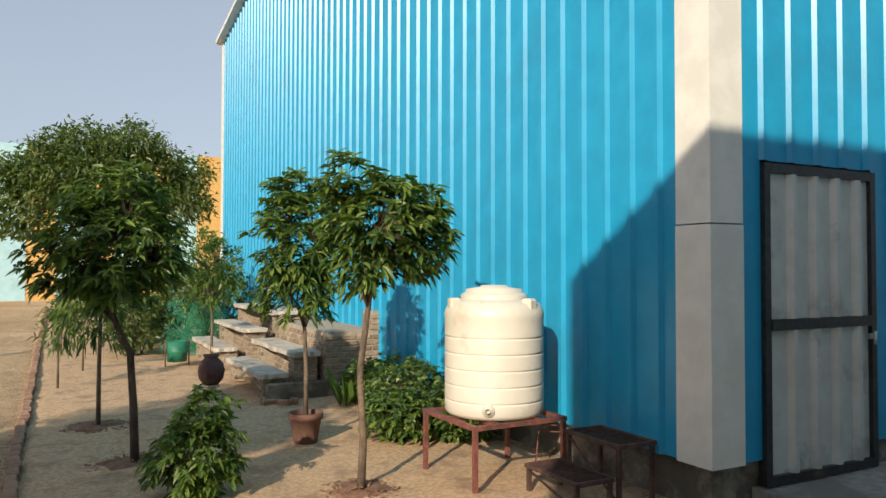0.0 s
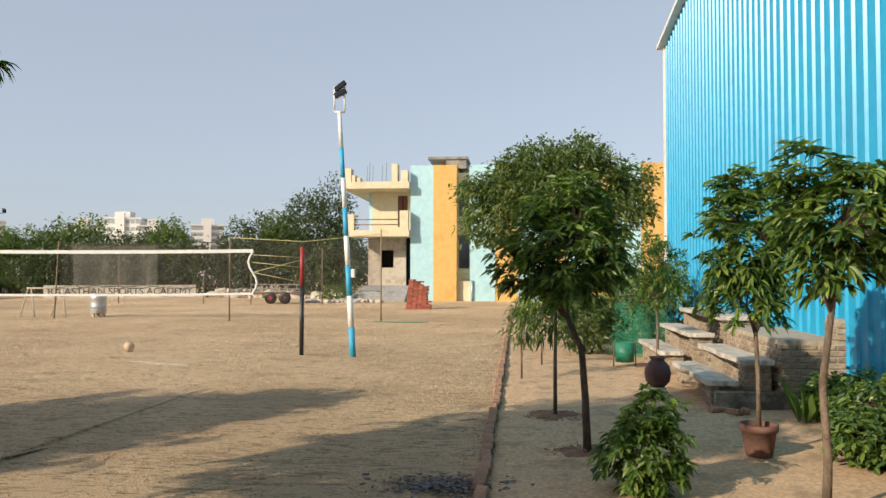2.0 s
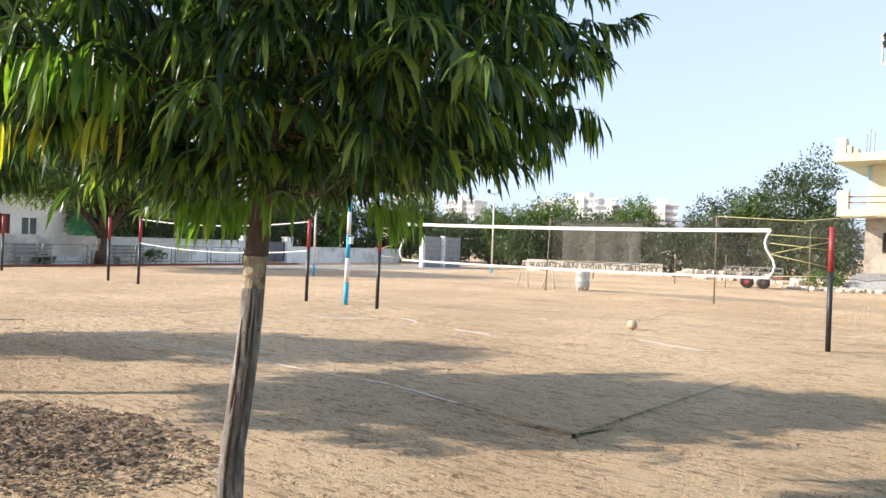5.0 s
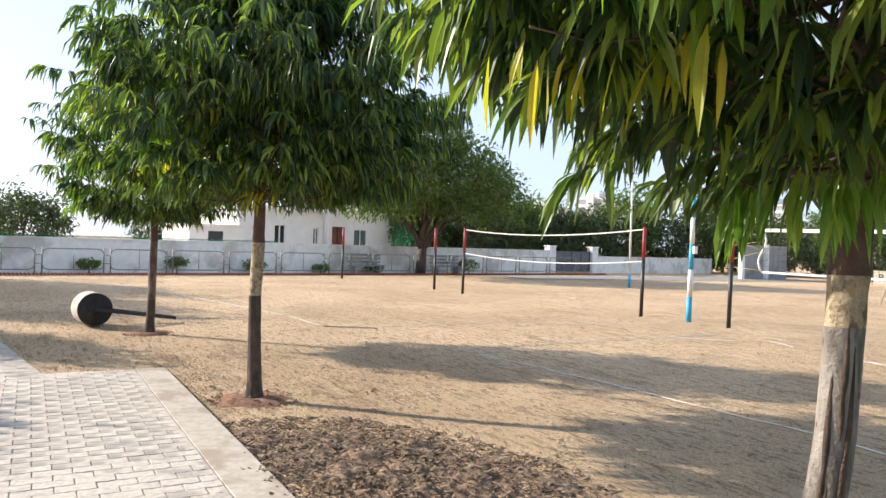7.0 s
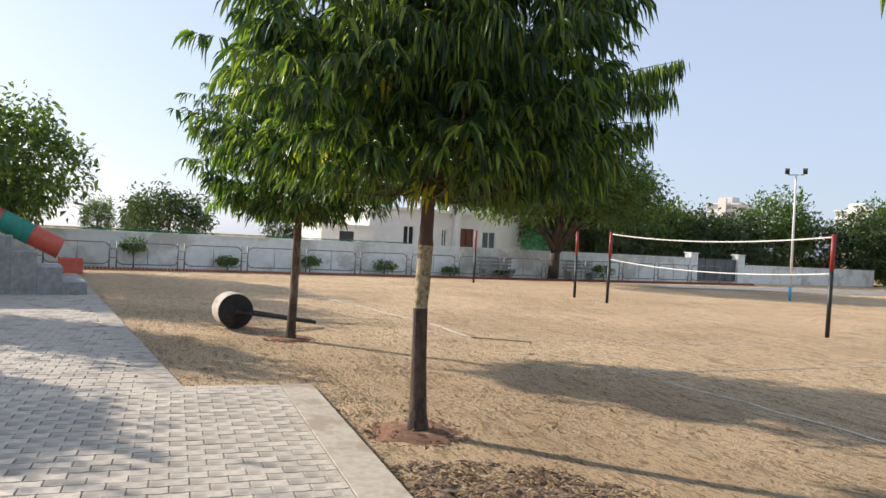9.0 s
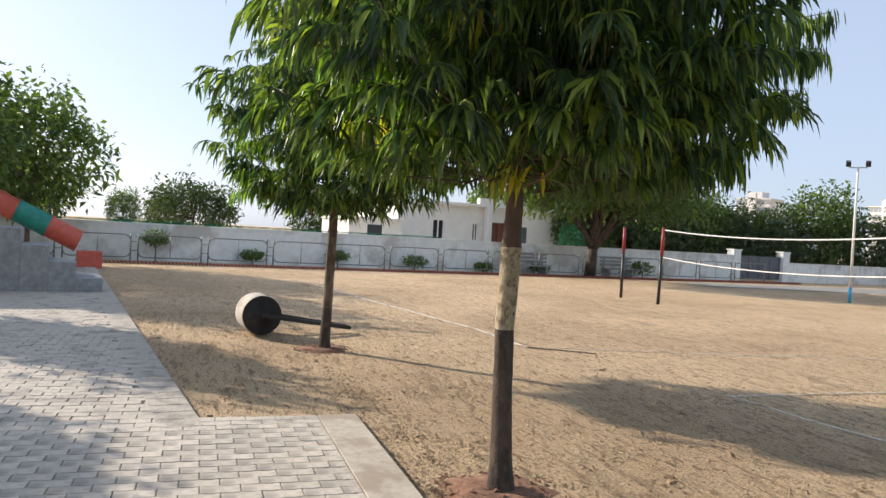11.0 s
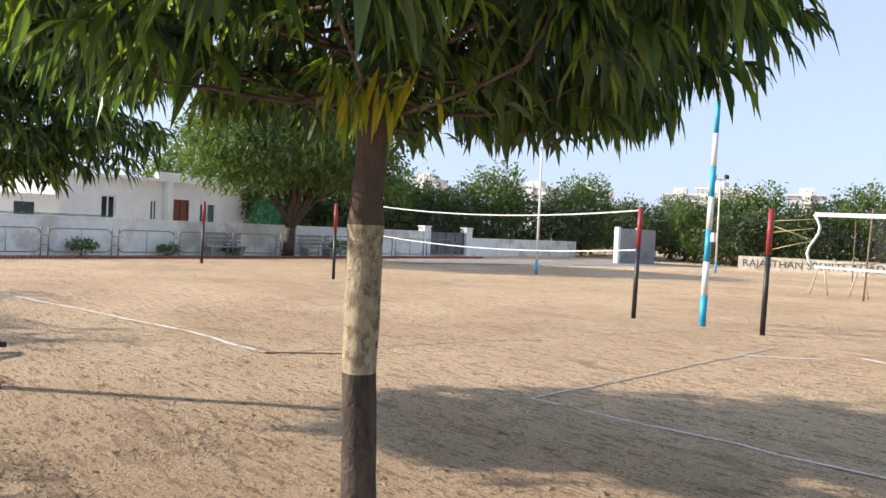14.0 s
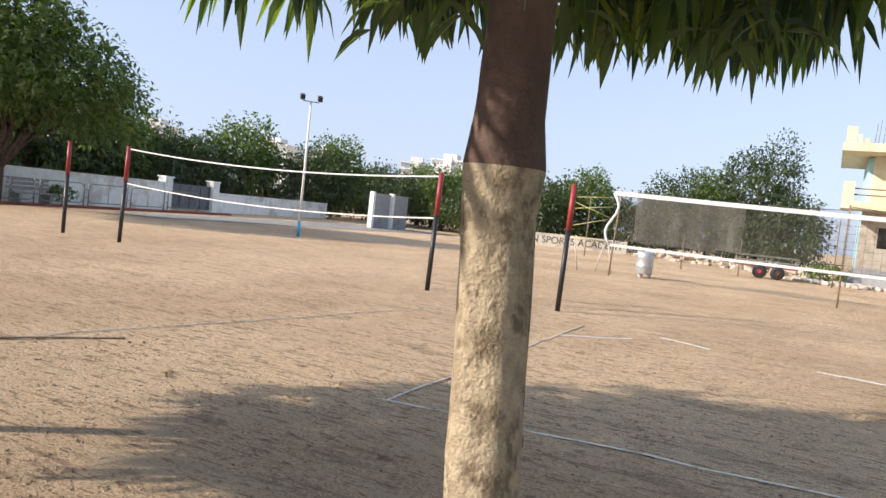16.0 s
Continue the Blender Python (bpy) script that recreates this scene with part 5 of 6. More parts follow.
def mesh_step(x, y, w, d, h, turn):
    s = thing("step_stool", "rusty steel step stool with a bar-grating top", "step stool", pose(x, y, 0, 0, 0, turn), "steel steps")
    for lx, ly in ((0.01, 0.01), (w - 0.04, 0.01), (0.01, d - 0.04), (w - 0.04, d - 0.04)):
        part("leg", Build().box(lx, lx + 0.03, ly, ly + 0.03, -0.02, h - 0.03), M_RUST_DARK, s)
    for x0, x1, y0, y1 in ((0, w, 0, 0.03), (0, w, d - 0.03, d), (0, 0.03, 0.03, d - 0.03), (w - 0.03, w, 0.03, d - 0.03)):
        part("rim", Build().box(x0, x1, y0, y1, h - 0.03, h), M_RUST_DARK, s)
    n = int((d - 0.06) / 0.045)
    for i in range(1, n):
        part("bar", Build().box(0.03, w - 0.03, 0.03 + i * 0.045, 0.042 + i * 0.045, h - 0.022, h - 0.004), M_RUST_DARK, s)
    for i in range(1, 4):
        part("bar", Build().box(i * w / 4 - 0.005, i * w / 4 + 0.005, 0.03, d - 0.03, h - 0.028, h - 0.022), M_RUST_DARK, s)
    part("brace", Build().tube([(0.02, 0.025, 0.03), (0.02, d - 0.03, h - 0.05)], 0.01, 6), M_RUST_DARK, s)


mesh_step(3.86, 3.98, 0.36, 0.62, 0.44, -1)
mesh_step(3.50, 4.00, 0.34, 0.62, 0.22, -1)
_w = thing("wire_stand", "thin round wire plant stand on bare soil", "stand", pose(4.05, 4.95, 0))
part("ring", Build().tube([(0.13 * math.cos(a * 0.3927), 0.13 * math.sin(a * 0.3927), 0.36) for a in range(17)], 0.006, 5), M_RUST, _w)
for _a in (0.4, 2.5, 4.6):
    part("leg", Build().tube([(0.13 * math.cos(_a), 0.13 * math.sin(_a), 0.36), (0.17 * math.cos(_a), 0.17 * math.sin(_a), -0.01)], 0.006, 5), M_RUST, _w)


def rough_slab(x0, x1, y0, y1, z, thick, seed):
    """Split-stone slab with an uneven edge."""
    rng = random.Random(seed)
    pts = []
    n = 7
    for i in range(n):
        pts.append((x0 + (x1 - x0) * i / n, y0))
    for i in range(n):
        pts.append((x1, y0 + (y1 - y0) * i / n))
    for i in range(n):
        pts.append((x1 - (x1 - x0) * i / n, y1))
    for i in range(n):
        pts.append((x0, y1 - (y1 - y0) * i / n))
    pts = [(x + rng.uniform(-0.02, 0.02), y + rng.uniform(-0.02, 0.02)) for x, y in pts]
    m = len(pts)
    vs = [(x, y, z - thick) for x, y in pts] + [(x + rng.uniform(-0.008, 0.008), y, z - 0.008) for x, y in pts]
    cx, cy = (x0 + x1) / 2, (y0 + y1) / 2
    vs += [(cx + (x - cx) * 0.985, cy + (y - cy) * 0.985, z + rng.uniform(-0.003, 0.003)) for x, y in pts]
    fs = [tuple(range(m - 1, -1, -1)), tuple(range(2 * m, 3 * m))]
    for r in (0, m):
        fs += [(r + i, r + (i + 1) % m, r + m + (i + 1) % m, r + m + i) for i in range(m)]
    return Build().add(vs, fs)


def masonry(parent, x0, x1, y0, y1, z0, z1, seed, face, size=(0.22, 0.075), mat=None, core=True):
    """Rubble brickwork: a mortar core with separate bricks proud of the faces named in face."""
    rng = random.Random(seed)
    if core:
        part("core", Build().box(x0 + 0.012, x1 - 0.012, y0 + 0.012, y1 - 0.012, z0, z1 - 0.004), M_MORTAR, parent)
    bw, bh = size
    shapes = []
    for k in range(4):
        q = Build().box(0, bw - 0.014, -0.0, 0.05, 0, bh - 0.012, None, 0.008)
        q.v = [(a + rng.uniform(-.004, .004), c + rng.uniform(-.004, .004), e + rng.uniform(-.004, .004)) for a, c, e in q.v]
        shapes.append(q.mesh("brick", mat or M_BRICK))
    row, z = 0, z0
    while z + bh <= z1 + 0.01:
        for f in face:
            length = (x1 - x0) if f == "front" else (y1 - y0)
            s = -(bw / 2 if row % 2 else 0)
            while s < length - 0.02:
                a, e = max(s, 0), min(s + bw, length)
                if e - a > 0.05:
                    sc = (e - a) / bw
                    if f == "front":
                        m = pose(x0 + a, y0, z) @ Matrix.Diagonal((sc, 1, 1, 1))
                    else:
                        m = pose(x0, y1 - a, z, 0, 0, -90) @ Matrix.Diagonal((sc, 1, 1, 1))
                    part("brick", rng.choice(shapes), None, parent, m=m)
                s += bw
        z += bh
        row += 1


def make_seating():
    s = thing("stepped_seating", "stepped brick seating with pale stone slab tops by the shed", "seating", pose(0, 0, 0, 0, 0, -1.0))
    tiers = [(2.60, 2.96, 9.38, 11.4, 0.34), (3.02, 3.40, 9.44, 11.55, 0.59), (2.57, 2.93, 12.1, 14.3, 0.41), (3.02, 3.38, 12.1, 14.5, 0.70), (3.50, 4.10, 12.1, 15.1, 0.97)]
    for i, (x0, x1, y0, y1, z) in enumerate(tiers):
        for k, (a, c) in enumerate(((y0 + 0.05, y0 + 0.32), (y0 + 0.32, y1 - 0.32), (y1 - 0.32, y1 - 0.05))):
            inset = 0.05 if k != 1 else 0.26
            masonry(s, x0 + inset, x1, a, c, -0.03, z - 0.065, 3 * i + k, ("front", "left") if k == 0 else ("left",), mat=M_RUBBLE)
        part("slab", rough_slab(x0 - 0.02, x1 - 0.01, y0 - 0.02, y1, z, 0.065, 10 + i), M_STONE, s)
    masonry(s, 3.46, 4.42, 9.36, 11.7, -0.03, 0.84, 40, ("front", "left"), mat=M_RUBBLE)
    masonry(s, 4.12, 4.42, 9.36, 9.75, 0.84, 1.10, 41, ("front", "left"), mat=M_RUBBLE)
    part("plaster_foot", Build().box(2.66, 4.43, 9.29, 9.36, -0.05, 0.22, None, 0.02), M_PLINTH, s, "mud-plastered footing")


make_seating()
_p = thing("clay_water_pot", "round maroon clay pot on a short stone post", "pot", pose(2.31, 10.06, 0))
part("pot", Build().lathe([(0, 0.14), (0.09, 0.145), (0.155, 0.22), (0.172, 0.32), (0.155, 0.42), (0.10, 0.48), (0.085, 0.50), (0.115, 0.535), (0.10, 0.54), (0.075, 0.50), (0, 0.46)], 28), M_DARKPOT, _p)
part("post", Build().box(-0.06, 0.06, -0.06, 0.06, -0.02, 0.12, None, 0.01).box(-0.10, 0.10, -0.10, 0.10, 0.12, 0.142, None, 0.006), M_STONE, _p)
_b = thing("garden_bin", "small green drum bin on steel legs", "bin", pose(2.38, 13.2, 0))
part("drum", Build().lathe([(0, 0.10), (0.16, 0.10), (0.165, 0.26), (0.17, 0.27), (0.165, 0.28), (0.165, 0.44), (0.155, 0.44), (0.15, 0.12), (0, 0.12)], 24), M_GREEN, _b)
for _x in (-0.19, 0.19):
    part("leg", Build().tube([(_x, 0, -0.02), (_x, 0, 0.46)], 0.012, 6), M_RUST, _b)
for _i, (_x, _y, _a) in enumerate(((2.8, 9.05, 20), (3.1, 9.0, 70), (2.95, 8.95, 120))):
    tagged(part("loose_brick", Build().box(-0.11, 0.11, -0.05, 0.05, 0, 0.07, None, 0.01), M_BRICK, m=pose(_x, _y, -0.005, 6, 4, _a)), "broken brick lying by the seating", "brick", "loose bricks")
# ash patch where leaves were burnt
_a = Build()
_rg = np.random.default_rng(9)
for _i in range(500):
    _r, _th = abs(_rg.normal()) * 0.17, _rg.uniform(0, 6.28)
    _q = Vector((_r * math.cos(_th) * 1.6, _r * math.sin(_th), 0.004 + _rg.uniform(0, 0.012)))
    _l = _rg.uniform(0.01, 0.035)
    _a.box(-_l, _l, -_l * 0.4, _l * 0.4, 0, 0.004, Matrix.Translation(_q) @ pose(0, 0, 0, _rg.uniform(-20, 20), 0, _rg.uniform(0, 360)))
tagged(part("ash_patch", _a, M_BLACK, m=pose(-0.2, 5.75, 0)), "patch of black ash and burnt leaves on the sand", "ash", kind="stuff")

# ---- yard things ----


def ground_tape(name, pts, width, mat, label, thick=0.005):
    b = Build()
    rng = random.Random(len(pts) * 7 + int(width * 1000))
    for (x0, y0), (x1, y1) in zip(pts, pts[1:]):
        n = max(2, int(math.hypot(x1 - x0, y1 - y0) / 0.35))
        d = Vector((x1 - x0, y1 - y0, 0)).normalized()
        s = Vector((-d.y, d.x, 0)) * width / 2
        ring = []
        for i in range(n + 1):
            p = Vector((x0 + (x1 - x0) * i / n, y0 + (y1 - y0) * i / n, 0)) + s.normalized() * rng.uniform(-0.018, 0.018)
            p.z = ground_height(p.x, p.y) + 0.003 + rng.uniform(-0.004, 0.004)
            ring.append((p - s, p - s * 0.7 + Vector((0, 0, thick)), p + s * 0.7 + Vector((0, 0, thick)), p + s))
        o = len(b.v)
        for r in ring:
            b.v += [tuple(q) for q in r]
        for i in range(n):
            for j in range(3):
                b.f.append((o + 4 * i + j, o + 4 * i + 4 + j, o + 4 * i + 5 + j, o + 4 * i + 1 + j))
                b.smooth.append(True)
    return tagged(part(name, b, mat), label, "court line")


ground_tape("court_line", [(-4.11, 6.12), (-6.8, 6.6), (-9.15, 6.56), (-12.6, 6.28)], 0.028, M_LINE, "pale tape marking the edge of the volleyball court")
ground_tape("court_line", [(-12.55, 6.25), (-12.75, 12.3)], 0.022, M_LINE, "faint tape marking the side of the court")
ground_tape("court_line", [(-15.83, 5.33), (-17.9, 5.2), (-26.6, 3.75)], 0.06, M_LINE, "pale tape marking the edge of the practice court")
ground_tape("court_line", [(-15.83, 5.33), (-15.2, 9.2), (-14.6, 12.9)], 0.02, M_LINE, "half buried tape of the practice court")
ground_tape("stick", [(-15.83, 5.30), (-15.30, 6.15)], 0.03, M_WOOD, "dry stick lying on the sand", 0.012)
ground_tape("court_line", [(-11.6, 12.3), (-10.9, 12.0)], 0.035, M_TAPE, "loose end of white court tape")
ground_tape("court_line", [(-12.7, 10.9), (-11.9, 11.7)], 0.035, M_TAPE, "loose strip of white court tape")
ground_tape("court_line", [(-6.6, 13.2), (-5.2, 12.6)], 0.035, M_TAPE, "short strip of white court tape")
ground_tape("court_line", [(-9.6, 11.6), (-8.7, 11.5)], 0.035, M_TAPE, "small strip of white court tape")
ground_tape("hose", [(-4.1, 24.5), (-3.3, 24.2), (-2.2, 24.4)], 0.04, M_GREEN, "green garden hose lying on the sand", 0.03)
# the court's raised edge, cut by scraping
_e = Build()
for (_x0, _y0), (_x1, _y1) in (((-4.09, 6.12), (-3.95, 10.3)), ((-4.09, 6.08), (-6.4, 6.52))):
    _n = 40
    _d = Vector((_x1 - _x0, _y1 - _y0, 0))
    _s = Vector((_d.y, -_d.x, 0)).normalized()
    _o = len(_e.v)
    for _i in range(_n + 1):
        _u = _i / _n
        _p = Vector((_x0, _y0, 0)) + _d * _u
        _hh = 0.028 * (1 - _u) ** 0.6 + 0.004
        _w = 0.012 * noise.noise(Vector((_i * 0.7, _x1, 0)))
        for _k, (_off, _z) in enumerate(((0.07, -0.01), (0.012 + _w, 0.002), (0.0 + _w, _hh), (-0.25, _hh * 0.7), (-0.9, -0.012))):
            _e.v.append(tuple(_p + _s * _off * (1 if _x1 > -5 else -1) + Vector((0, 0, _z))))
    for _i in range(_n):
        for _k in range(4):
            _e.f.append((_o + 5 * _i + _k, _o + 5 * _i + _k + 1, _o + 5 * _i + _k + 6, _o + 5 * _i + _k + 5))
            _e.smooth.append(False)
structure("court_edge", _e, M_GROUND, "raised scraped edge of the sand court", "ground")


def litter(name, label, cx, cy, rx, ry, n, lo, hi, mat, seed, pile=0.0, turn=0.0):
    """Scattered twigs, leaves and crumbs lying on the sand."""
    rng = np.random.default_rng(seed)
    b = Build()
    c, s = math.cos(radians(turn)), math.sin(radians(turn))
    for _ in range(n):
        r, a = math.sqrt(rng.random()), rng.uniform(0, 6.283)
        u, v = r * math.cos(a) * rx, r * math.sin(a) * ry
        x, y = cx + c * u - s * v, cy + s * u + c * v
        if pile > 0.1 and r > 0.62 + 0.38 * noise.noise(Vector((x * 1.7, y * 1.7, 3))) + rng.uniform(0, 0.2):
            continue
        l = rng.uniform(lo, hi)
        z = ground_height(x, y) + pile * (1 - r * r) * rng.uniform(0.4, 1.0) - 0.002
        m = pose(x, y, z, rng.uniform(-25, 25), rng.uniform(-25, 25), rng.uniform(0, 360))
        b.box(-l, l, -l * rng.uniform(0.2, 0.5), l * 0.35, 0, l * rng.uniform(0.1, 0.25), m)
    return tagged(part(name, b, mat), label, "litter", kind="stuff")


def clods(name, label, x0, x1, y0, y1, n, size, mat, seed, skip=None, patch=0.35):
    """Small lumps of earth lying where the sand is broken up."""
    rng = np.random.default_rng(seed)
    xs, ys = rng.uniform(x0, x1, n), rng.uniform(y0, y1, n)
    vs, fs = [], []
    for x, y in zip(xs, ys):
        q = noise.noise(Vector((x * 0.5, y * 1.3, seed))) + 0.5 * noise.noise(Vector((x * 2.2, y * 4.5, seed + 3)))
        if q < rng.uniform(-patch, patch) or (skip and skip(x, y)):
            continue
        s = min(size * math.exp(rng.normal() * 0.5), 0.05)
        z = ground_height(x, y) - 0.004
        a = rng.uniform(0, 6.283)
        o = len(vs)
        for k in range(5):
            r = s * rng.uniform(0.6, 1.2)
            vs.append((x + r * math.cos(a + k * 1.2566), y + r * math.sin(a + k * 1.2566), z - 0.002))
        for k in range(3):
            r = s * rng.uniform(0.2, 0.5)
            vs.append((x + r * math.cos(a + k * 2.094), y + r * math.sin(a + k * 2.094), z + s * rng.uniform(0.12, 0.42)))
        fs += [(o, o + 1, o + 5), (o + 1, o + 2, o + 6, o + 5), (o + 2, o + 3, o + 6), (o + 3, o + 4, o + 7, o + 6), (o + 4, o, o + 5, o + 7), (o + 5, o + 6, o + 7)]
    me = bpy.data.meshes.new(name)
    me.from_pydata(vs, [], fs)
    me.materials.append(mat)
    tagged(part(name, me, None), label, "clods", kind="stuff")


def on_paving(x, y):
    return y < 1.95 and x < -2.5 and (x > -12.05 or y < 0.75 + 0.163 * (x + 12))


clods("soil_clods", "small dry clods on the court sand", -13.0, 0.0, 2.0, 12.0, 46000, 0.011, M_GROUND, 1, on_paving)
clods("soil_clods", "small dry clods along the far paving", -20.0, -9.5, -0.6, 6.5, 26000, 0.011, M_GROUND, 2, on_paving)
clods("soil_clods", "dry clods scattered across the yard", -30.0, 0.0, 8.0, 26.0, 32000, 0.018, M_GROUND, 3)
clods("soil_clods", "dry clods in the planted strip", 0.25, 4.3, 2.6, 14.0, 16000, 0.013, M_BED, 4)

# mulch bed between the first two trees
_m = Build()
_N = 90
for _j in range(_N + 1):
    for _i in range(_N + 1):
        _u, _v = -1 + 2 * _i / _N, -1 + 2 * _j / _N
        _r = math.sqrt(_u * _u + _v * _v) * (1 + 0.22 * noise.noise(Vector((_u * 2.2, _v * 2.2, 3))) + 0.10 * noise.noise(Vector((_u * 7, _v * 7, 3))))
        _x, _y = -7.35 + 1.6 * _u + 0.1 * _v, 2.74 + 0.45 * _u + 1.0 * _v
        _h = max(0.0, 1 - _r) * 0.06 + (0.07 * noise.noise(Vector((_x * 4, _y * 4, 1))) + 0.06 * noise.noise(Vector((_x * 11, _y * 11, 4)))) * max(0, min(1, (1.02 - _r) * 3))
        _m.v.append((_x, _y, _h - 0.012 - (0.06 if _r > 1.0 else 0)))
for _j in range(_N):
    for _i in range(_N):
        _m.f.append((_j * (_N + 1) + _i, _j * (_N + 1) + _i + 1, (_j + 1) * (_N + 1) + _i + 1, (_j + 1) * (_N + 1) + _i))
        _m.smooth.append(True)
tagged(part("mulch_bed", _m, M_MULCH), "spread bed of dark leaf mulch on the sand", "mulch", kind="stuff")
litter("mulch_litter", "dry leaf and twig crumbs over the mulch bed", -7.35, 2.74, 2.05, 1.12, 3800, 0.004, 0.034, M_MULCH, 3, 0.08, 16)
litter("mulch_litter", "pale dry leaves among the mulch", -7.35, 2.74, 2.0, 1.1, 1700, 0.008, 0.025, M_WOOD, 4, 0.15, 16)
litter("leaf_litter", "dry leaf crumbs scattered along the paving edge", -10.0, 2.05, 4.2, 0.28, 1600, 0.004, 0.014, M_MULCH, 5)
litter("leaf_litter", "dry crumbs scattered over the planted strip", 2.0, 7.5, 1.9, 4.5, 3600, 0.004, 0.013, M_MULCH, 6)
litter("leaf_litter", "dry crumbs scattered along the brick edging", 0.35, 10, 0.5, 9.0, 2200, 0.005, 0.015, M_MULCH, 7)
litter("leaf_litter", "dry crumbs scattered on the court sand", -9.0, 7.5, 10.0, 6.0, 7000, 0.005, 0.014, M_MULCH, 8)
litter("leaf_litter", "dry crumbs scattered by the far paving", -15.5, 1.2, 4.5, 1.6, 1800, 0.004, 0.012, M_MULCH, 9, 0, 9)
litter("leaf_litter", "yellow and brown leaves fallen on the paving", -9.5, 0.2, 3.0, 1.4, 60, 0.02, 0.04, M_MULCH, 10, 0.0)
for _i, (_x, _y, _r) in enumerate(((-10.12, 2.485, 0.45), (-15.65, 2.24, 0.40), (-4.29, 2.79, 0.35), (0.87, 8.69, 0.4), (1.04, 6.88, 0.42), (2.44, 5.23, 0.35))):
    _q = Build()
    for _a in range(18):
        for _k, (_rr, _h) in enumerate(((0.06, 0.02), (0.35, 0.03), (0.6, 0.018), (0.8, -0.012))):
            _th = _a * math.pi / 9
            _nn = noise.noise(Vector((math.cos(_th) * 2 + _i, math.sin(_th) * 2, _k)))
            _q.v.append((math.cos(_th) * _r * _rr * (1 + 0.5 * _nn), math.sin(_th) * _r * _rr * (1 + 0.5 * _nn), _h * (1 + 0.6 * _nn)))
    for _a in range(18):
        for _k in range(3):
            _b = (_a + 1) % 18
            _q.f.append((_a * 4 + _k, _a * 4 + _k + 1, _b * 4 + _k + 1, _b * 4 + _k))
            _q.smooth.append(True)
    tagged(part("earth_mound", _q, M_EARTH, m=pose(_x, _y, 0)), "small mound of reddish earth round a tree base", "mound", "earth mounds")
    litter("mound_litter", "clods and twigs on the earth round a tree", _x, _y, _r, _r, 160, 0.008, 0.03, M_EARTH, 20 + _i, 0.05)

# ball
_b = thing("volleyball", "dusty tan leather volleyball lying on the sand", "ball", pose(-7.45, 14.75, 0.105))
_bb = Build()
_bb.lathe([(0.105 * math.cos(radians(a)), 0.105 * math.sin(radians(a))) for a in range(-90, 91, 12)], 24)
part("cover", _bb, M_BALL, _b)
for _k in range(3):
    part("seam", Build().tube([Matrix.Rotation(radians(60 * _k), 3, "Z") @ Vector((0.1055 * math.cos(a * 0.2618), 0, 0.1055 * math.sin(a * 0.2618))) for a in range(25)], 0.002, 4), M_BARK, _b)


def make_roller():
    r = thing("yard_roller", "heavy yard roller with black end and twin drawbars", "roller", pose(-17.0, 1.47, 0.30, 0, 0, 189))
    ax = pose(0, 0, 0, 0, 90, 0)
    part("drum", Build().lathe([(0.285, -0.24), (0.29, -0.22), (0.29, 0.22), (0.285, 0.24)], 36, ax), M_ROLLER, r, "pale cement drum")
    for s in (-1, 1):
        part("end_plate", Build().lathe([(0.285, 0.24 * s), (0.27, 0.245 * s), (0.05, 0.23 * s), (0.05, 0.28 * s), (0, 0.28 * s)], 36, ax), M_ROLLER_END, r, "black end plate")
    for s in (-1, 1):
        part("drawbar", Build().box(-0.02, 0.02, -1.45, 0.0, -0.03, 0.03, pose(0.28 * s, 0, 0, 8.5) @ pose(0, 0, 0, 0, 0, -8 * s), 0.005), M_BLACK, r)
    part("handle", Build().tube([(-0.12, -1.4, -0.21), (0.12, -1.4, -0.21)], 0.025, 8), M_BLACK, r)


make_roller()


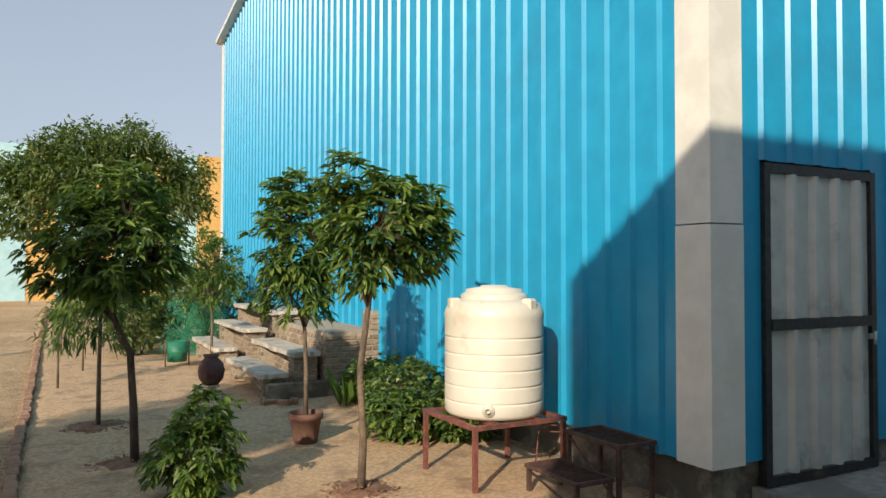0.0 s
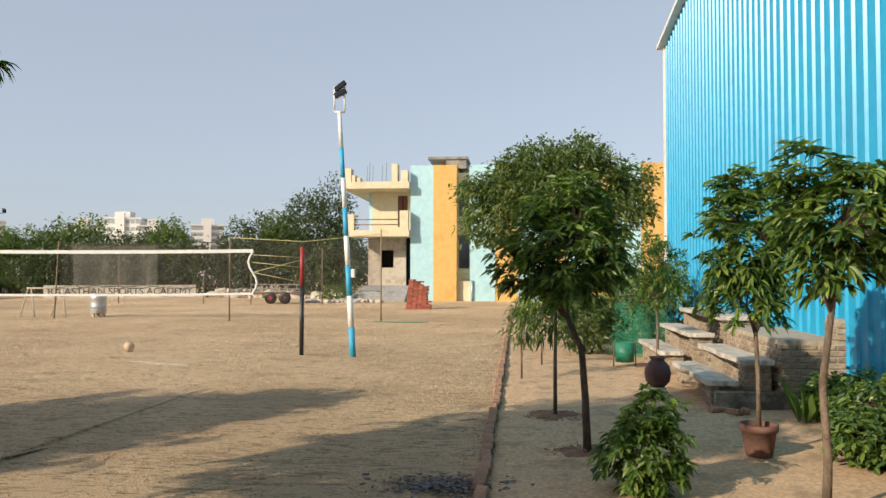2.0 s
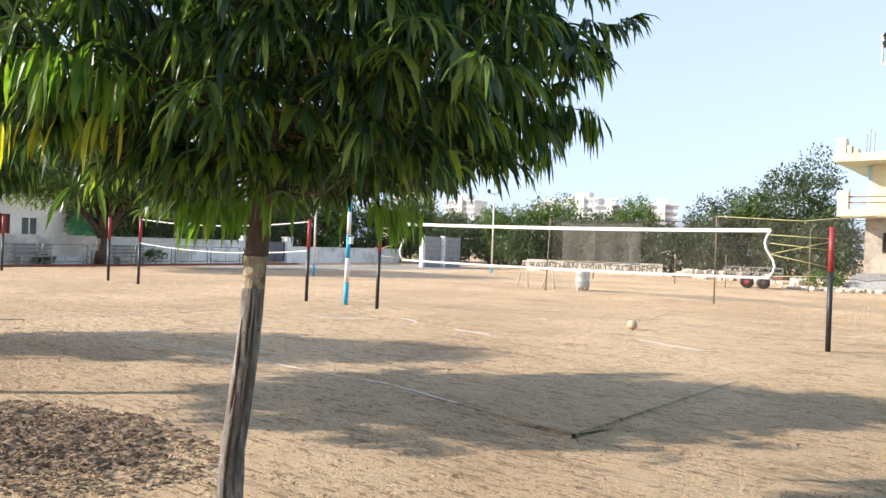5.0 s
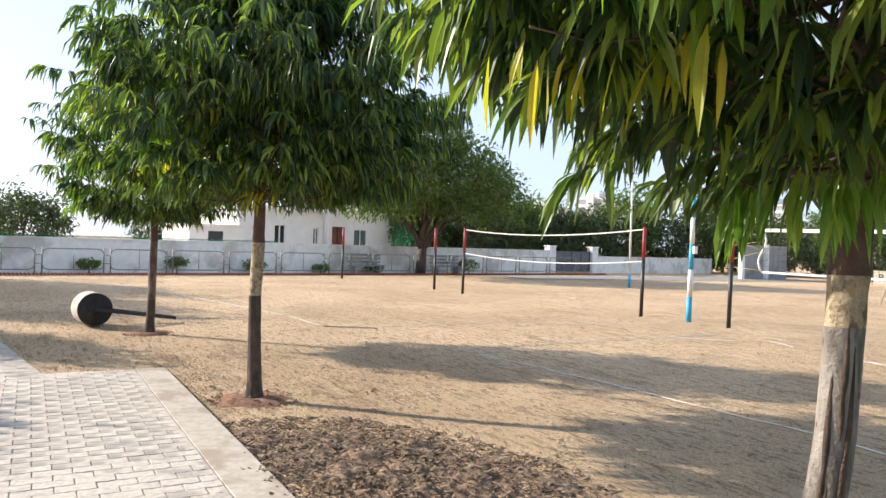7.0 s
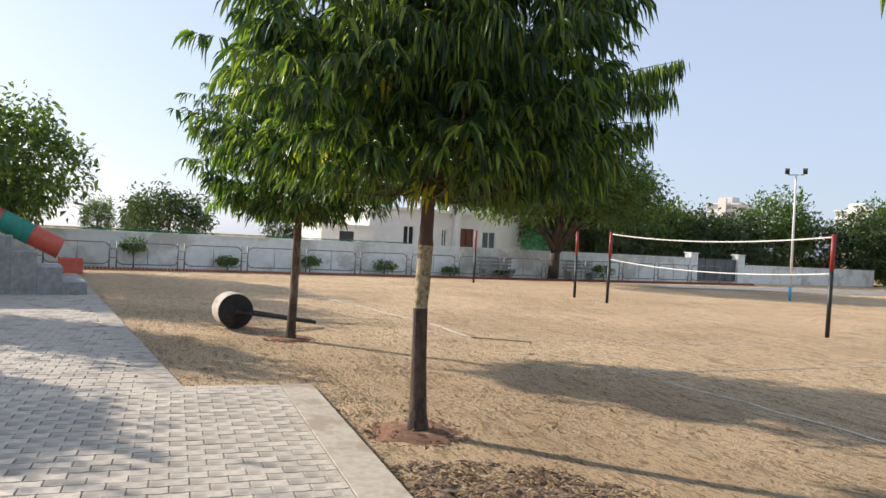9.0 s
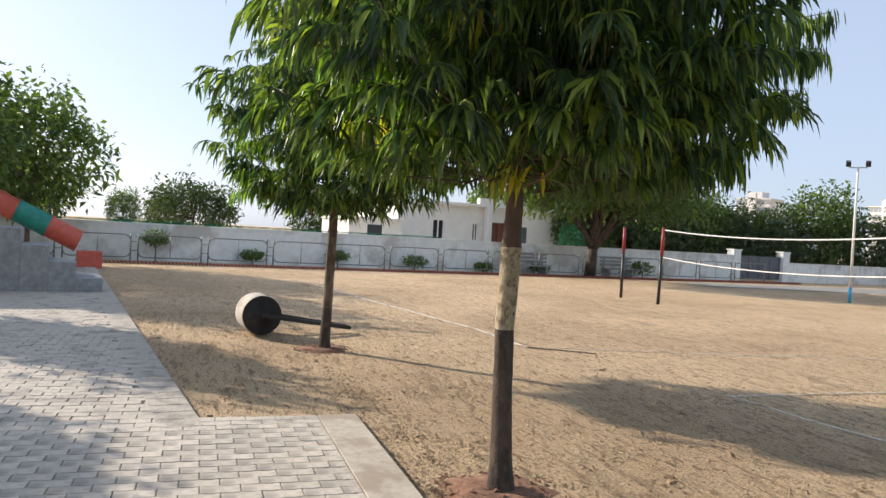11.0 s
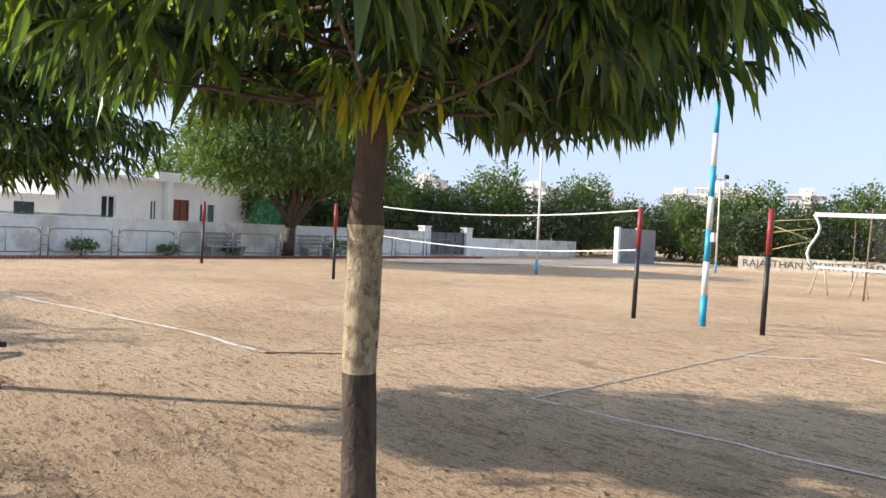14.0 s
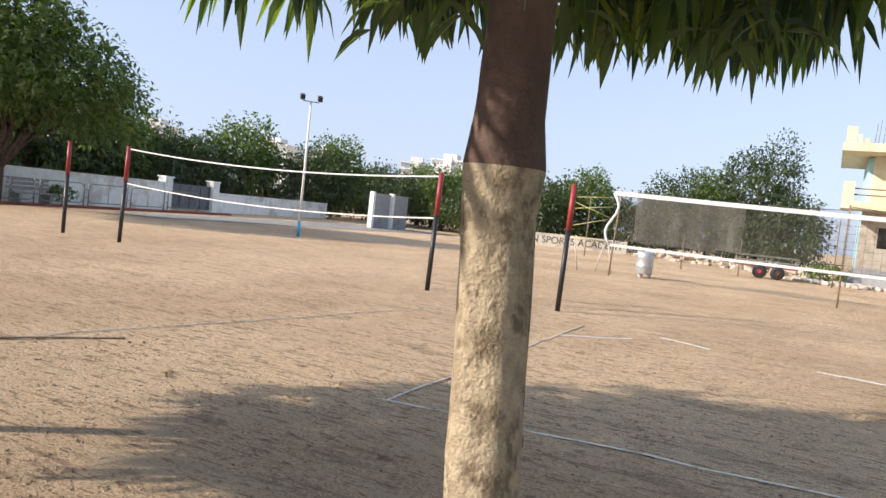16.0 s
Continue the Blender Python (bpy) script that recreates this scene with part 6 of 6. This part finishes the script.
def make_slide():
    base = thing("slide_stairs", "grey cement stair block leading up to the slide", "stairs", pose(-22.4, -1.25, 0, 0, 0, 9.2))
    n = 5
    for k in range(n):
        part("step", Build().box(-1.7, 0.0, -0.50 * (k + 1), -0.50 * k, -0.05, 0.32 * (k + 1), None, 0.012), M_CEMENT, base)
    part("landing", Build().box(-1.7, 0.0, -6.0, -0.50 * n, -0.05, 0.32 * n + 0.10, None, 0.012), M_CEMENT, base)
    s = thing("tube_slide", "plastic slide in red and teal sections, faded by sun", "slide", pose(-30.8, -2.85, 0, 0, 0, 9.2))
    cols = [M_SLIDE_R, M_SLIDE_G, M_SLIDE_R, M_SLIDE_G]
    for k in range(4):
        y0, y1 = -0.05 - 0.85 * k, -0.05 - 0.85 * (k + 1)
        z0, z1 = 0.80 + 0.42 * k, 0.80 + 0.42 * (k + 1)
        part("tube_section", Build().tube([(0, y0, z0), (0, y0 - 0.05, z0 + 0.02), (0, y1 + 0.05, z1 - 0.02), (0, y1, z1)], [0.36, 0.33, 0.33, 0.36], 20), cols[k], s)
    part("chute", Build().add([(-0.36, 0.6, 0.14), (0.36, 0.6, 0.14), (0.36, -0.1, 0.55), (-0.36, -0.1, 0.55), (-0.36, 0.6, 0.0), (0.36, 0.6, 0.0), (0.36, -0.1, 0.0), (-0.36, -0.1, 0.0)],
                               [(0, 1, 2, 3), (0, 4, 5, 1), (1, 5, 6, 2), (2, 6, 7, 3), (3, 7, 4, 0)]).box(-0.4, -0.33, -0.1, 0.6, 0.0, 0.5).box(0.33, 0.4, -0.1, 0.6, 0.0, 0.5), M_SLIDE_R, s)
    part("platform", Build().box(-0.8, 0.8, -4.9, -3.5, 1.95, 2.1), M_SLIDE_Y, s, "yellow plastic platform")
    part("panel", Build().box(-0.8, 0.8, -4.9, -4.85, 2.1, 2.7), M_SLIDE_Y, s)
    for x in (-0.75, 0.75):
        for y in (-4.85, -3.55):
            part("post", Build().tube([(x, y, -0.05), (x, y, 2.9)], 0.05, 10), M_LAMP, s)


make_slide()


def make_bench(y):
    m = WEST @ pose(0.85, y, 0)
    b = thing("wall_bench", "grey stone bench with a slatted back by the wall", "bench", m, "benches by the wall")
    for k in range(3):
        part("back_slat", Build().box(-0.06, 0.0, 0, 1.9, 0.55 + 0.17 * k, 0.67 + 0.17 * k, None, 0.01), M_CEMENT, b)
    for k in range(2):
        part("seat_slat", Build().box(0.06 + 0.22 * k, 0.25 + 0.22 * k, 0, 1.9, 0.40, 0.46, None, 0.01), M_CEMENT, b)
    for yy in (0.2, 1.6):
        part("leg", Build().box(-0.05, 0.45, yy, yy + 0.1, -0.05, 0.40), M_CEMENT, b)
        part("stay", Build().box(-0.11, -0.061, yy, yy + 0.1, -0.05, 1.0), M_CEMENT, b)


make_bench(16.3)
make_bench(21.3)
# brick-on-edge border before the rail fence
_q = Build()
for _i in range(330):
    _q.box(-0.05, 0.05, -0.035, 0.035, -0.03, 0.11, WEST @ pose(2.1, -9 + 0.13 * _i, 0, 38), 0.006)
structure("brick_border", _q, M_REDBRICK, "saw-tooth border of tilted bricks", "border")
tagged(part("green_sheet", Build().add([(0, 0, 1.3), (0, 1.9, 1.35), (0.1, 1.8, 2.5), (0.1, 0.1, 2.6)], [(0, 1, 2, 3)]), M_GREENNET, m=WEST @ pose(-2.0, 20.6, 0)), "green netting hung behind the compound wall", "netting")
# concrete screens
for _i, _y in enumerate((38.9, 41.15)):
    _s = thing("screen_wall", "free-standing pale cement screen panel", "screen", pose(-33.6, _y, 0, 0, 0, 4), group="cement screens")
    part("panel", Build().box(-0.1, 0.1, 0.12, 2.1, -0.1, 2.12), M_CEMENT, _s)
    part("post", Build().box(-0.14, 0.14, -0.14, 0.12, -0.1, 2.2), M_WALL, _s)
# road beyond the courts
structure("road", Build().add([(-35.5, 22, 0.012), (-32.8, 22, 0.012), (-30.2, 44, 0.012), (-36.5, 44, 0.012)], [(0, 1, 2, 3)]), M_CONC, "grey dusty concrete drive before the gate", "road")


def make_sign():
    w = 9.1
    s = thing("sign_wall", "low limewashed wall lettered with an academy sign", "wall", pose(-28.6, 44.3, 0, 0, 0, 25))
    part("wall", Build().box(0, w, 0, 0.25, -0.1, 0.80), M_SIGNWALL, s)
    text = "RAJASTHAN SPORTS ACADEMY"
    cv = bpy.data.curves.new("lettering", "FONT")
    cv.body, cv.size, cv.extrude = text, 0.62, 0.004
    cv.align_x, cv.space_character = "CENTER", 1.0
    tmp = bpy.data.objects.new("lettering", cv)
    scene.collection.objects.link(tmp)
    bpy.context.view_layer.update()
    me = bpy.data.meshes.new_from_object(tmp.evaluated_get(bpy.context.evaluated_depsgraph_get()))
    bpy.data.objects.remove(tmp)
    xs = [v.co.x for v in me.vertices]
    k = (w - 0.5) / (max(xs) - min(xs))
    me.materials.clear()
    me.materials.append(M_LETTER)
    part("lettering", me, None, s, "dark grey capital letters", m=pose(w / 2, -0.006, 0.20, 90) @ Matrix.Diagonal((k, 1.0, 1, 1)))


make_sign()
_q = thing("rubble_wall", "low broken wall of rough yellowish stones", "wall", pose(-19.6, 47.0, 0, 0, 0, -6))
_rg = random.Random(3)
for _i in range(90):
    _x, _r = _rg.uniform(0, 12.5), _rg.uniform(0.12, 0.24)
    _z = _rg.choice((0.05, 0.22, 0.4)) * (1.2 - 0.05 * _x)
    part("stone", Build().box(-_r * 1.3, _r * 1.3, -_r, _r, -_r * 0.7, _r * 0.7, pose(_x, _rg.uniform(-0.2, 0.2), _z, _rg.uniform(-20, 20), _rg.uniform(-20, 20), _rg.uniform(0, 90)), _r * 0.3), M_STONE if _i % 3 else M_BORDER, _q)
_d = thing("steel_drum", "dented pale blue steel drum on low feet", "barrel", pose(-14.8, 26.45, 0))
part("shell", Build().lathe([(0, 0.12), (0.27, 0.12), (0.28, 0.14), (0.275, 0.36), (0.285, 0.38), (0.275, 0.40), (0.28, 0.62), (0.29, 0.64), (0.28, 0.86), (0.265, 0.86), (0.26, 0.2), (0, 0.2)], 28), M_STEEL, _d)
for _a in range(3):
    part("foot", Build().box(-0.05, 0.05, -0.05, 0.05, -0.03, 0.12, pose(0.2 * math.cos(_a * 2.1), 0.2 * math.sin(_a * 2.1), 0)), M_STONE, _d)
_g = thing("trestle", "wooden trestle frame standing on the court", "trestle", pose(-17.2, 26.0, 0, 0, 0, 5))
for _x in (0, 1.15):
    for _s in (-1, 1):
        part("leg", Build().tube([(_x + 0.28 * _s, -0.15, -0.03), (_x + 0.05 * _s, 0.0, 1.05)], 0.025, 6), M_BORDER, _g)
part("beam", Build().tube([(-0.1, 0, 1.05), (1.3, 0, 1.05)], 0.03, 6), M_BORDER, _g)


def stake(x, y, h, label="thin bamboo net stake standing in the sand", lean=0.0):
    t = thing("net_stake", label, "stake", pose(x, y, 0), "net stakes")
    part("pole", Build().tube([(0, 0, -0.05), (lean * 0.5, 0, h * 0.5), (lean, 0, h)], [0.028, 0.026, 0.022], 7), M_WOOD, t)
    return t


stake(-9.09, 24.64, 2.85)
stake(-15.6, 25.0, 2.75, lean=0.12)
stake(-3.86, 24.7, 3.1)
for _x, _y, _h in ((-15.3, 37.3, 1.5), (-12.8, 37.4, 1.6), (-9.0, 37.2, 2.9), (-20.0, 37.5, 2.9)):
    stake(_x, _y, _h)


def curtain(name, label, pts, z0, z1, mat, sag, seed):
    rng = random.Random(seed)
    b = Build()
    n = 18
    (xa, ya), (xb, yb) = pts
    for i in range(n + 1):
        s = i / n
        w = 0.08 * math.sin(i * 1.3 + seed)
        for z in (z0, (z0 + z1) / 2, z1):
            b.v.append((xa + (xb - xa) * s, ya + (yb - ya) * s + w * (1 if z < z1 else 0), z - (sag * 4 * s * (1 - s) if z > z0 else 0) + (rng.uniform(-0.05, 0.05) if z == z0 else 0)))
    for i in range(n):
        for j in (0, 1):
            b.f.append((i * 3 + j, i * 3 + 3 + j, i * 3 + 4 + j, i * 3 + 1 + j))
            b.smooth.append(True)
    t = thing(name, label, "netting")
    part("mesh", b, mat, t)
    for nm, j in (("top_cord", 2), ("bottom_cord", 0)):
        part(nm, Build().tube([b.v[i * 3 + j] for i in range(n + 1)], 0.010, 5), M_CORD, t)
    return t


curtain("court_netting", "long dark court netting strung between stakes", ((-15.5, 25.0), (-9.09, 24.66)), 1.12, 2.70, M_FINENET, 0.06, 1)
curtain("court_netting", "denser grey netting bunched on the court net", ((-15.0, 25.06), (-11.75, 24.86)), 1.14, 2.62, M_SHADENET, 0.05, 2)
curtain("court_netting", "thin netting hung on to the next stake", ((-9.09, 24.62), (-3.9, 24.72)), 1.0, 2.80, M_FINENET, 0.1, 3)
tagged(part("top_rope", Build().tube([(-9.09, 24.64, 2.84), (-6.5, 24.66, 2.70), (-3.86, 24.7, 2.95)], 0.012, 5), M_ROPE), "rope strung between the net stakes", "rope")


def make_cart():
    c = thing("hand_cart", "rusty flat trailer cart with two rubber tyres", "cart", pose(-11.8, 38.6, 0, 0, 0, 4))
    part("bed", Build().box(-1.3, 1.4, -0.5, 0.5, 0.50, 0.58, None, 0.01), M_RUST, c)
    for z in (0.75, 0.98):
        part("side_rail", Build().box(-1.3, 1.4, -0.5, -0.46, z, z + 0.06), M_FENCE, c)
    for x in (-1.28, 0.0, 1.35):
        part("upright", Build().box(x, x + 0.05, -0.46, -0.41, 0.58, 1.04), M_FENCE, c)
    for x in (-0.2, 0.55):
        w = part("wheel", Build().lathe([(0.13, -0.07), (0.27, -0.08), (0.31, -0.05), (0.31, 0.05), (0.27, 0.08), (0.13, 0.07)], 22, pose(x, -0.55, 0.30, 90)), M_BLACK, c)
        part("rim", Build().lathe([(0, 0.02), (0.06, 0.06), (0.13, 0.05), (0.14, -0.05), (0, -0.05)], 18, pose(x, -0.55, 0.30, 90)), M_RED if x < 0 else M_RUST_DARK, w)


make_cart()
for _i, (_x, _y, _l) in enumerate(((-9.5, 40.2, 3.0), (-7.8, 41.0, 2.4), (-8.6, 39.4, 2.0))):
    _t = thing("stone_heap", "scattered heap of pale building rubble", "rubble", pose(_x, _y, 0), "rubble heaps")
    for _k in range(16):
        _r = _rg.uniform(0.08, 0.2)
        part("stone", Build().box(-_r * 1.4, _r * 1.4, -_r, _r, -_r * 0.5, _r * 0.6, pose(_rg.uniform(-_l / 2, _l / 2), _rg.uniform(-0.5, 0.5), 0.06, _rg.uniform(-20, 20), 0, _rg.uniform(0, 180)), _r * 0.25), M_STONE, _t)
crown_tree("low_shrub", "low pale green shrub among the rubble", -9.2, 41.5, [(0, 0, 0), (0, 0, 0.2)], [0.04, 0.03], [(0, 0, 0.5, 1.0, 0.45)], 110, 9, 0.22, 0.3, 0.2, M_LEAF_BRIGHT, M_BARK, 160, twigs=False, cat="shrub")


def brick_stack():
    s = thing("brick_stack", "stepped stack of loose red bricks on the sand", "brick stack", pose(-4.2, 33.0, 0))
    rng = random.Random(8)
    sh = [Build().box(0, 0.215, 0, 0.105, 0, 0.072, None, 0.006).mesh("brick", M_REDBRICK) for _ in range(1)]
    n = 0
    for k in range(18):
        x0, x1 = 0.06 + 0.008 * k, 1.14 - 0.010 * k - (0.22 if k > 13 else 0) - (0.2 if k > 16 else 0)
        for row, y in enumerate((0.0, 0.34)):
            x = x0 + (0.05 if k % 2 else 0)
            while x < x1 - 0.1 and n < 300:
                part("brick", sh[0], None, s, m=pose(x + rng.uniform(-.012, .012), y + rng.uniform(-.012, .012), 0.075 * k, 0, 0, rng.uniform(-4, 4)))
                x += 0.225
                n += 1
        part("core", Build().box(x0 + 0.02, x1 - 0.05, 0.112, 0.33, 0.075 * k, 0.075 * k + 0.073), M_REDBRICK, s)


brick_stack()

# ---- far apartment blocks ----


def apartment(x, y, w, h, storeys, bays, turn):
    a = thing("apartment_block", "pale far-off apartment block above the trees", "building", pose(x, y, 0, 0, 0, turn), "far apartment blocks")
    part("wall", Build().box(0, w, 0, 12, 0, h).box(w * 0.38, w * 0.62, -1.2, 0, 0, h + 2.5), M_HAZED_WALL, a)
    part("roof", Build().box(w * 0.3, w * 0.7, 2, 8, h, h + 3.2).box(-0.5, w + 0.5, -0.5, 12, h, h + 0.5), M_HAZED_WALL, a)
    sh = Build().box(0, 1.6, -0.12, -0.02, 0, 1.5).mesh("window", M_HAZED_GLASS)
    for r in range(storeys // 2, storeys):
        for c in range(bays):
            xx = (c + 0.5) * w / bays - 0.8
            if w * 0.33 < xx + 0.8 < w * 0.67:
                continue
            part("window", sh, None, a, m=pose(xx, 0, (r + 0.35) * h / storeys))


for _i, (_x, _w, _h) in enumerate(((-186, 14, 22), (-168, 16, 24), (-150, 12, 20.5), (-208, 15, 21), (-129, 13, 21), (-232, 16, 22), (-258, 14, 23), (-290, 16, 20))):
    apartment(_x, 300 - 4 * (_i % 3) - (40 if _x < -200 else 0) - (50 if _x < -250 else 0), _w, _h, 8, 8, 8 if _i % 2 else 22)
for _i, (_x, _y) in enumerate(((-330, 190), (-345, 150), (-310, 225), (-300, 240))):
    apartment(_x, _y, 15, 20, 8, 7, 60)

# ---- brick edging and pavers: pieces ----
_k = thing("brick_edging", "row of worn bricks edging the planted strip", "edging", kind="structure")
_rg = random.Random(21)
_sh = []
for _i in range(4):
    _q = Build().box(-0.05, 0.05, -0.108, 0.108, -0.05, 0.065, None, 0.012)
    _q.v = [(a + _rg.uniform(-.006, .006), c + _rg.uniform(-.006, .006), e + _rg.uniform(-.008, .008)) for a, c, e in _q.v]
    _sh.append(_q.mesh("brick", M_BRICK))
for _i in range(142):
    _y = 2.6 + 0.226 * _i
    part("brick", _rg.choice(_sh), None, _k, m=pose(0.0 + 0.0185 * _y + _rg.uniform(-0.012, 0.012), _y, _rg.uniform(-0.015, 0.006), _rg.uniform(-4, 4), _rg.uniform(-6, 6), _rg.uniform(-5, 5)))

PW, PD = 0.125, 0.235   # paver along x and y


def paver_shape():
    """Zigzag block, top edges chamfered."""
    g, z = 0.003, 0.012
    out = [(-PW / 2 + g, -PD / 2 + g), (0 - 0.01, -PD / 2 + g), (PW / 2 - g, -PD / 2 + g), (PW / 2 - g + z, -PD / 4), (PW / 2 - g, 0), (PW / 2 - g + z, PD / 4), (PW / 2 - g, PD / 2 - g),
           (0.01, PD / 2 - g), (-PW / 2 + g, PD / 2 - g), (-PW / 2 + g + z, PD / 4), (-PW / 2 + g, 0), (-PW / 2 + g + z, -PD / 4)]
    n = len(out)
    vs = [(x, y, 0.0) for x, y in out] + [(x, y, 0.014) for x, y in out] + [(x * 0.95, y * 0.97, 0.020) for x, y in out]
    fs = [tuple(range(2 * n, 3 * n))]
    for r in (0, n):
        fs += [(r + i, r + (i + 1) % n, r + n + (i + 1) % n, r + n + i) for i in range(n)]
    return vs, fs


def lay_pavers():
    vs, fs = paver_shape()
    one = Build().add(vs, fs).mesh("paver", M_PAVER)
    rng = random.Random(31)
    near, far = bpy.data.objects["pavement"], bpy.data.objects["pavement_far"]
    rest = {near: Build(), far: Build()}
    n = 0
    for i in range(int(22 / PW)):
        x = -2.75 - PW * (i + 0.5)
        for j in range(36):
            y = 1.60 - PD * (j + 0.5) - (PD / 2 if i % 2 else 0)
            half = 1.0
            if i % 2 and j == 0:
                y, half = 1.60 - PD / 4, 0.47
            elif i % 2:
                y += PD
            home = near
            if x < -12.0:
                home = far
                if y > 0.36 + 0.163 * (x + 12.0):
                    continue
            if y < -6.5 or x < -23.6:
                continue
            m = pose(x, y, 0.022 + rng.uniform(-0.002, 0.002), rng.uniform(-0.7, 0.7), rng.uniform(-0.7, 0.7), rng.uniform(-0.8, 0.8)) @ Matrix.Diagonal((1, half, 1, 1))
            if home is near and -12 < x < -8.2 and y > -0.9 and n < 300:
                part("paver", one, None, near, m=m)
                n += 1
            else:
                rest[home].add([m @ Vector(p) for p in vs], fs)
    for home, b in rest.items():
        tagged(part("pavers", b, M_PAVER, home), kind="stuff")


lay_pavers()
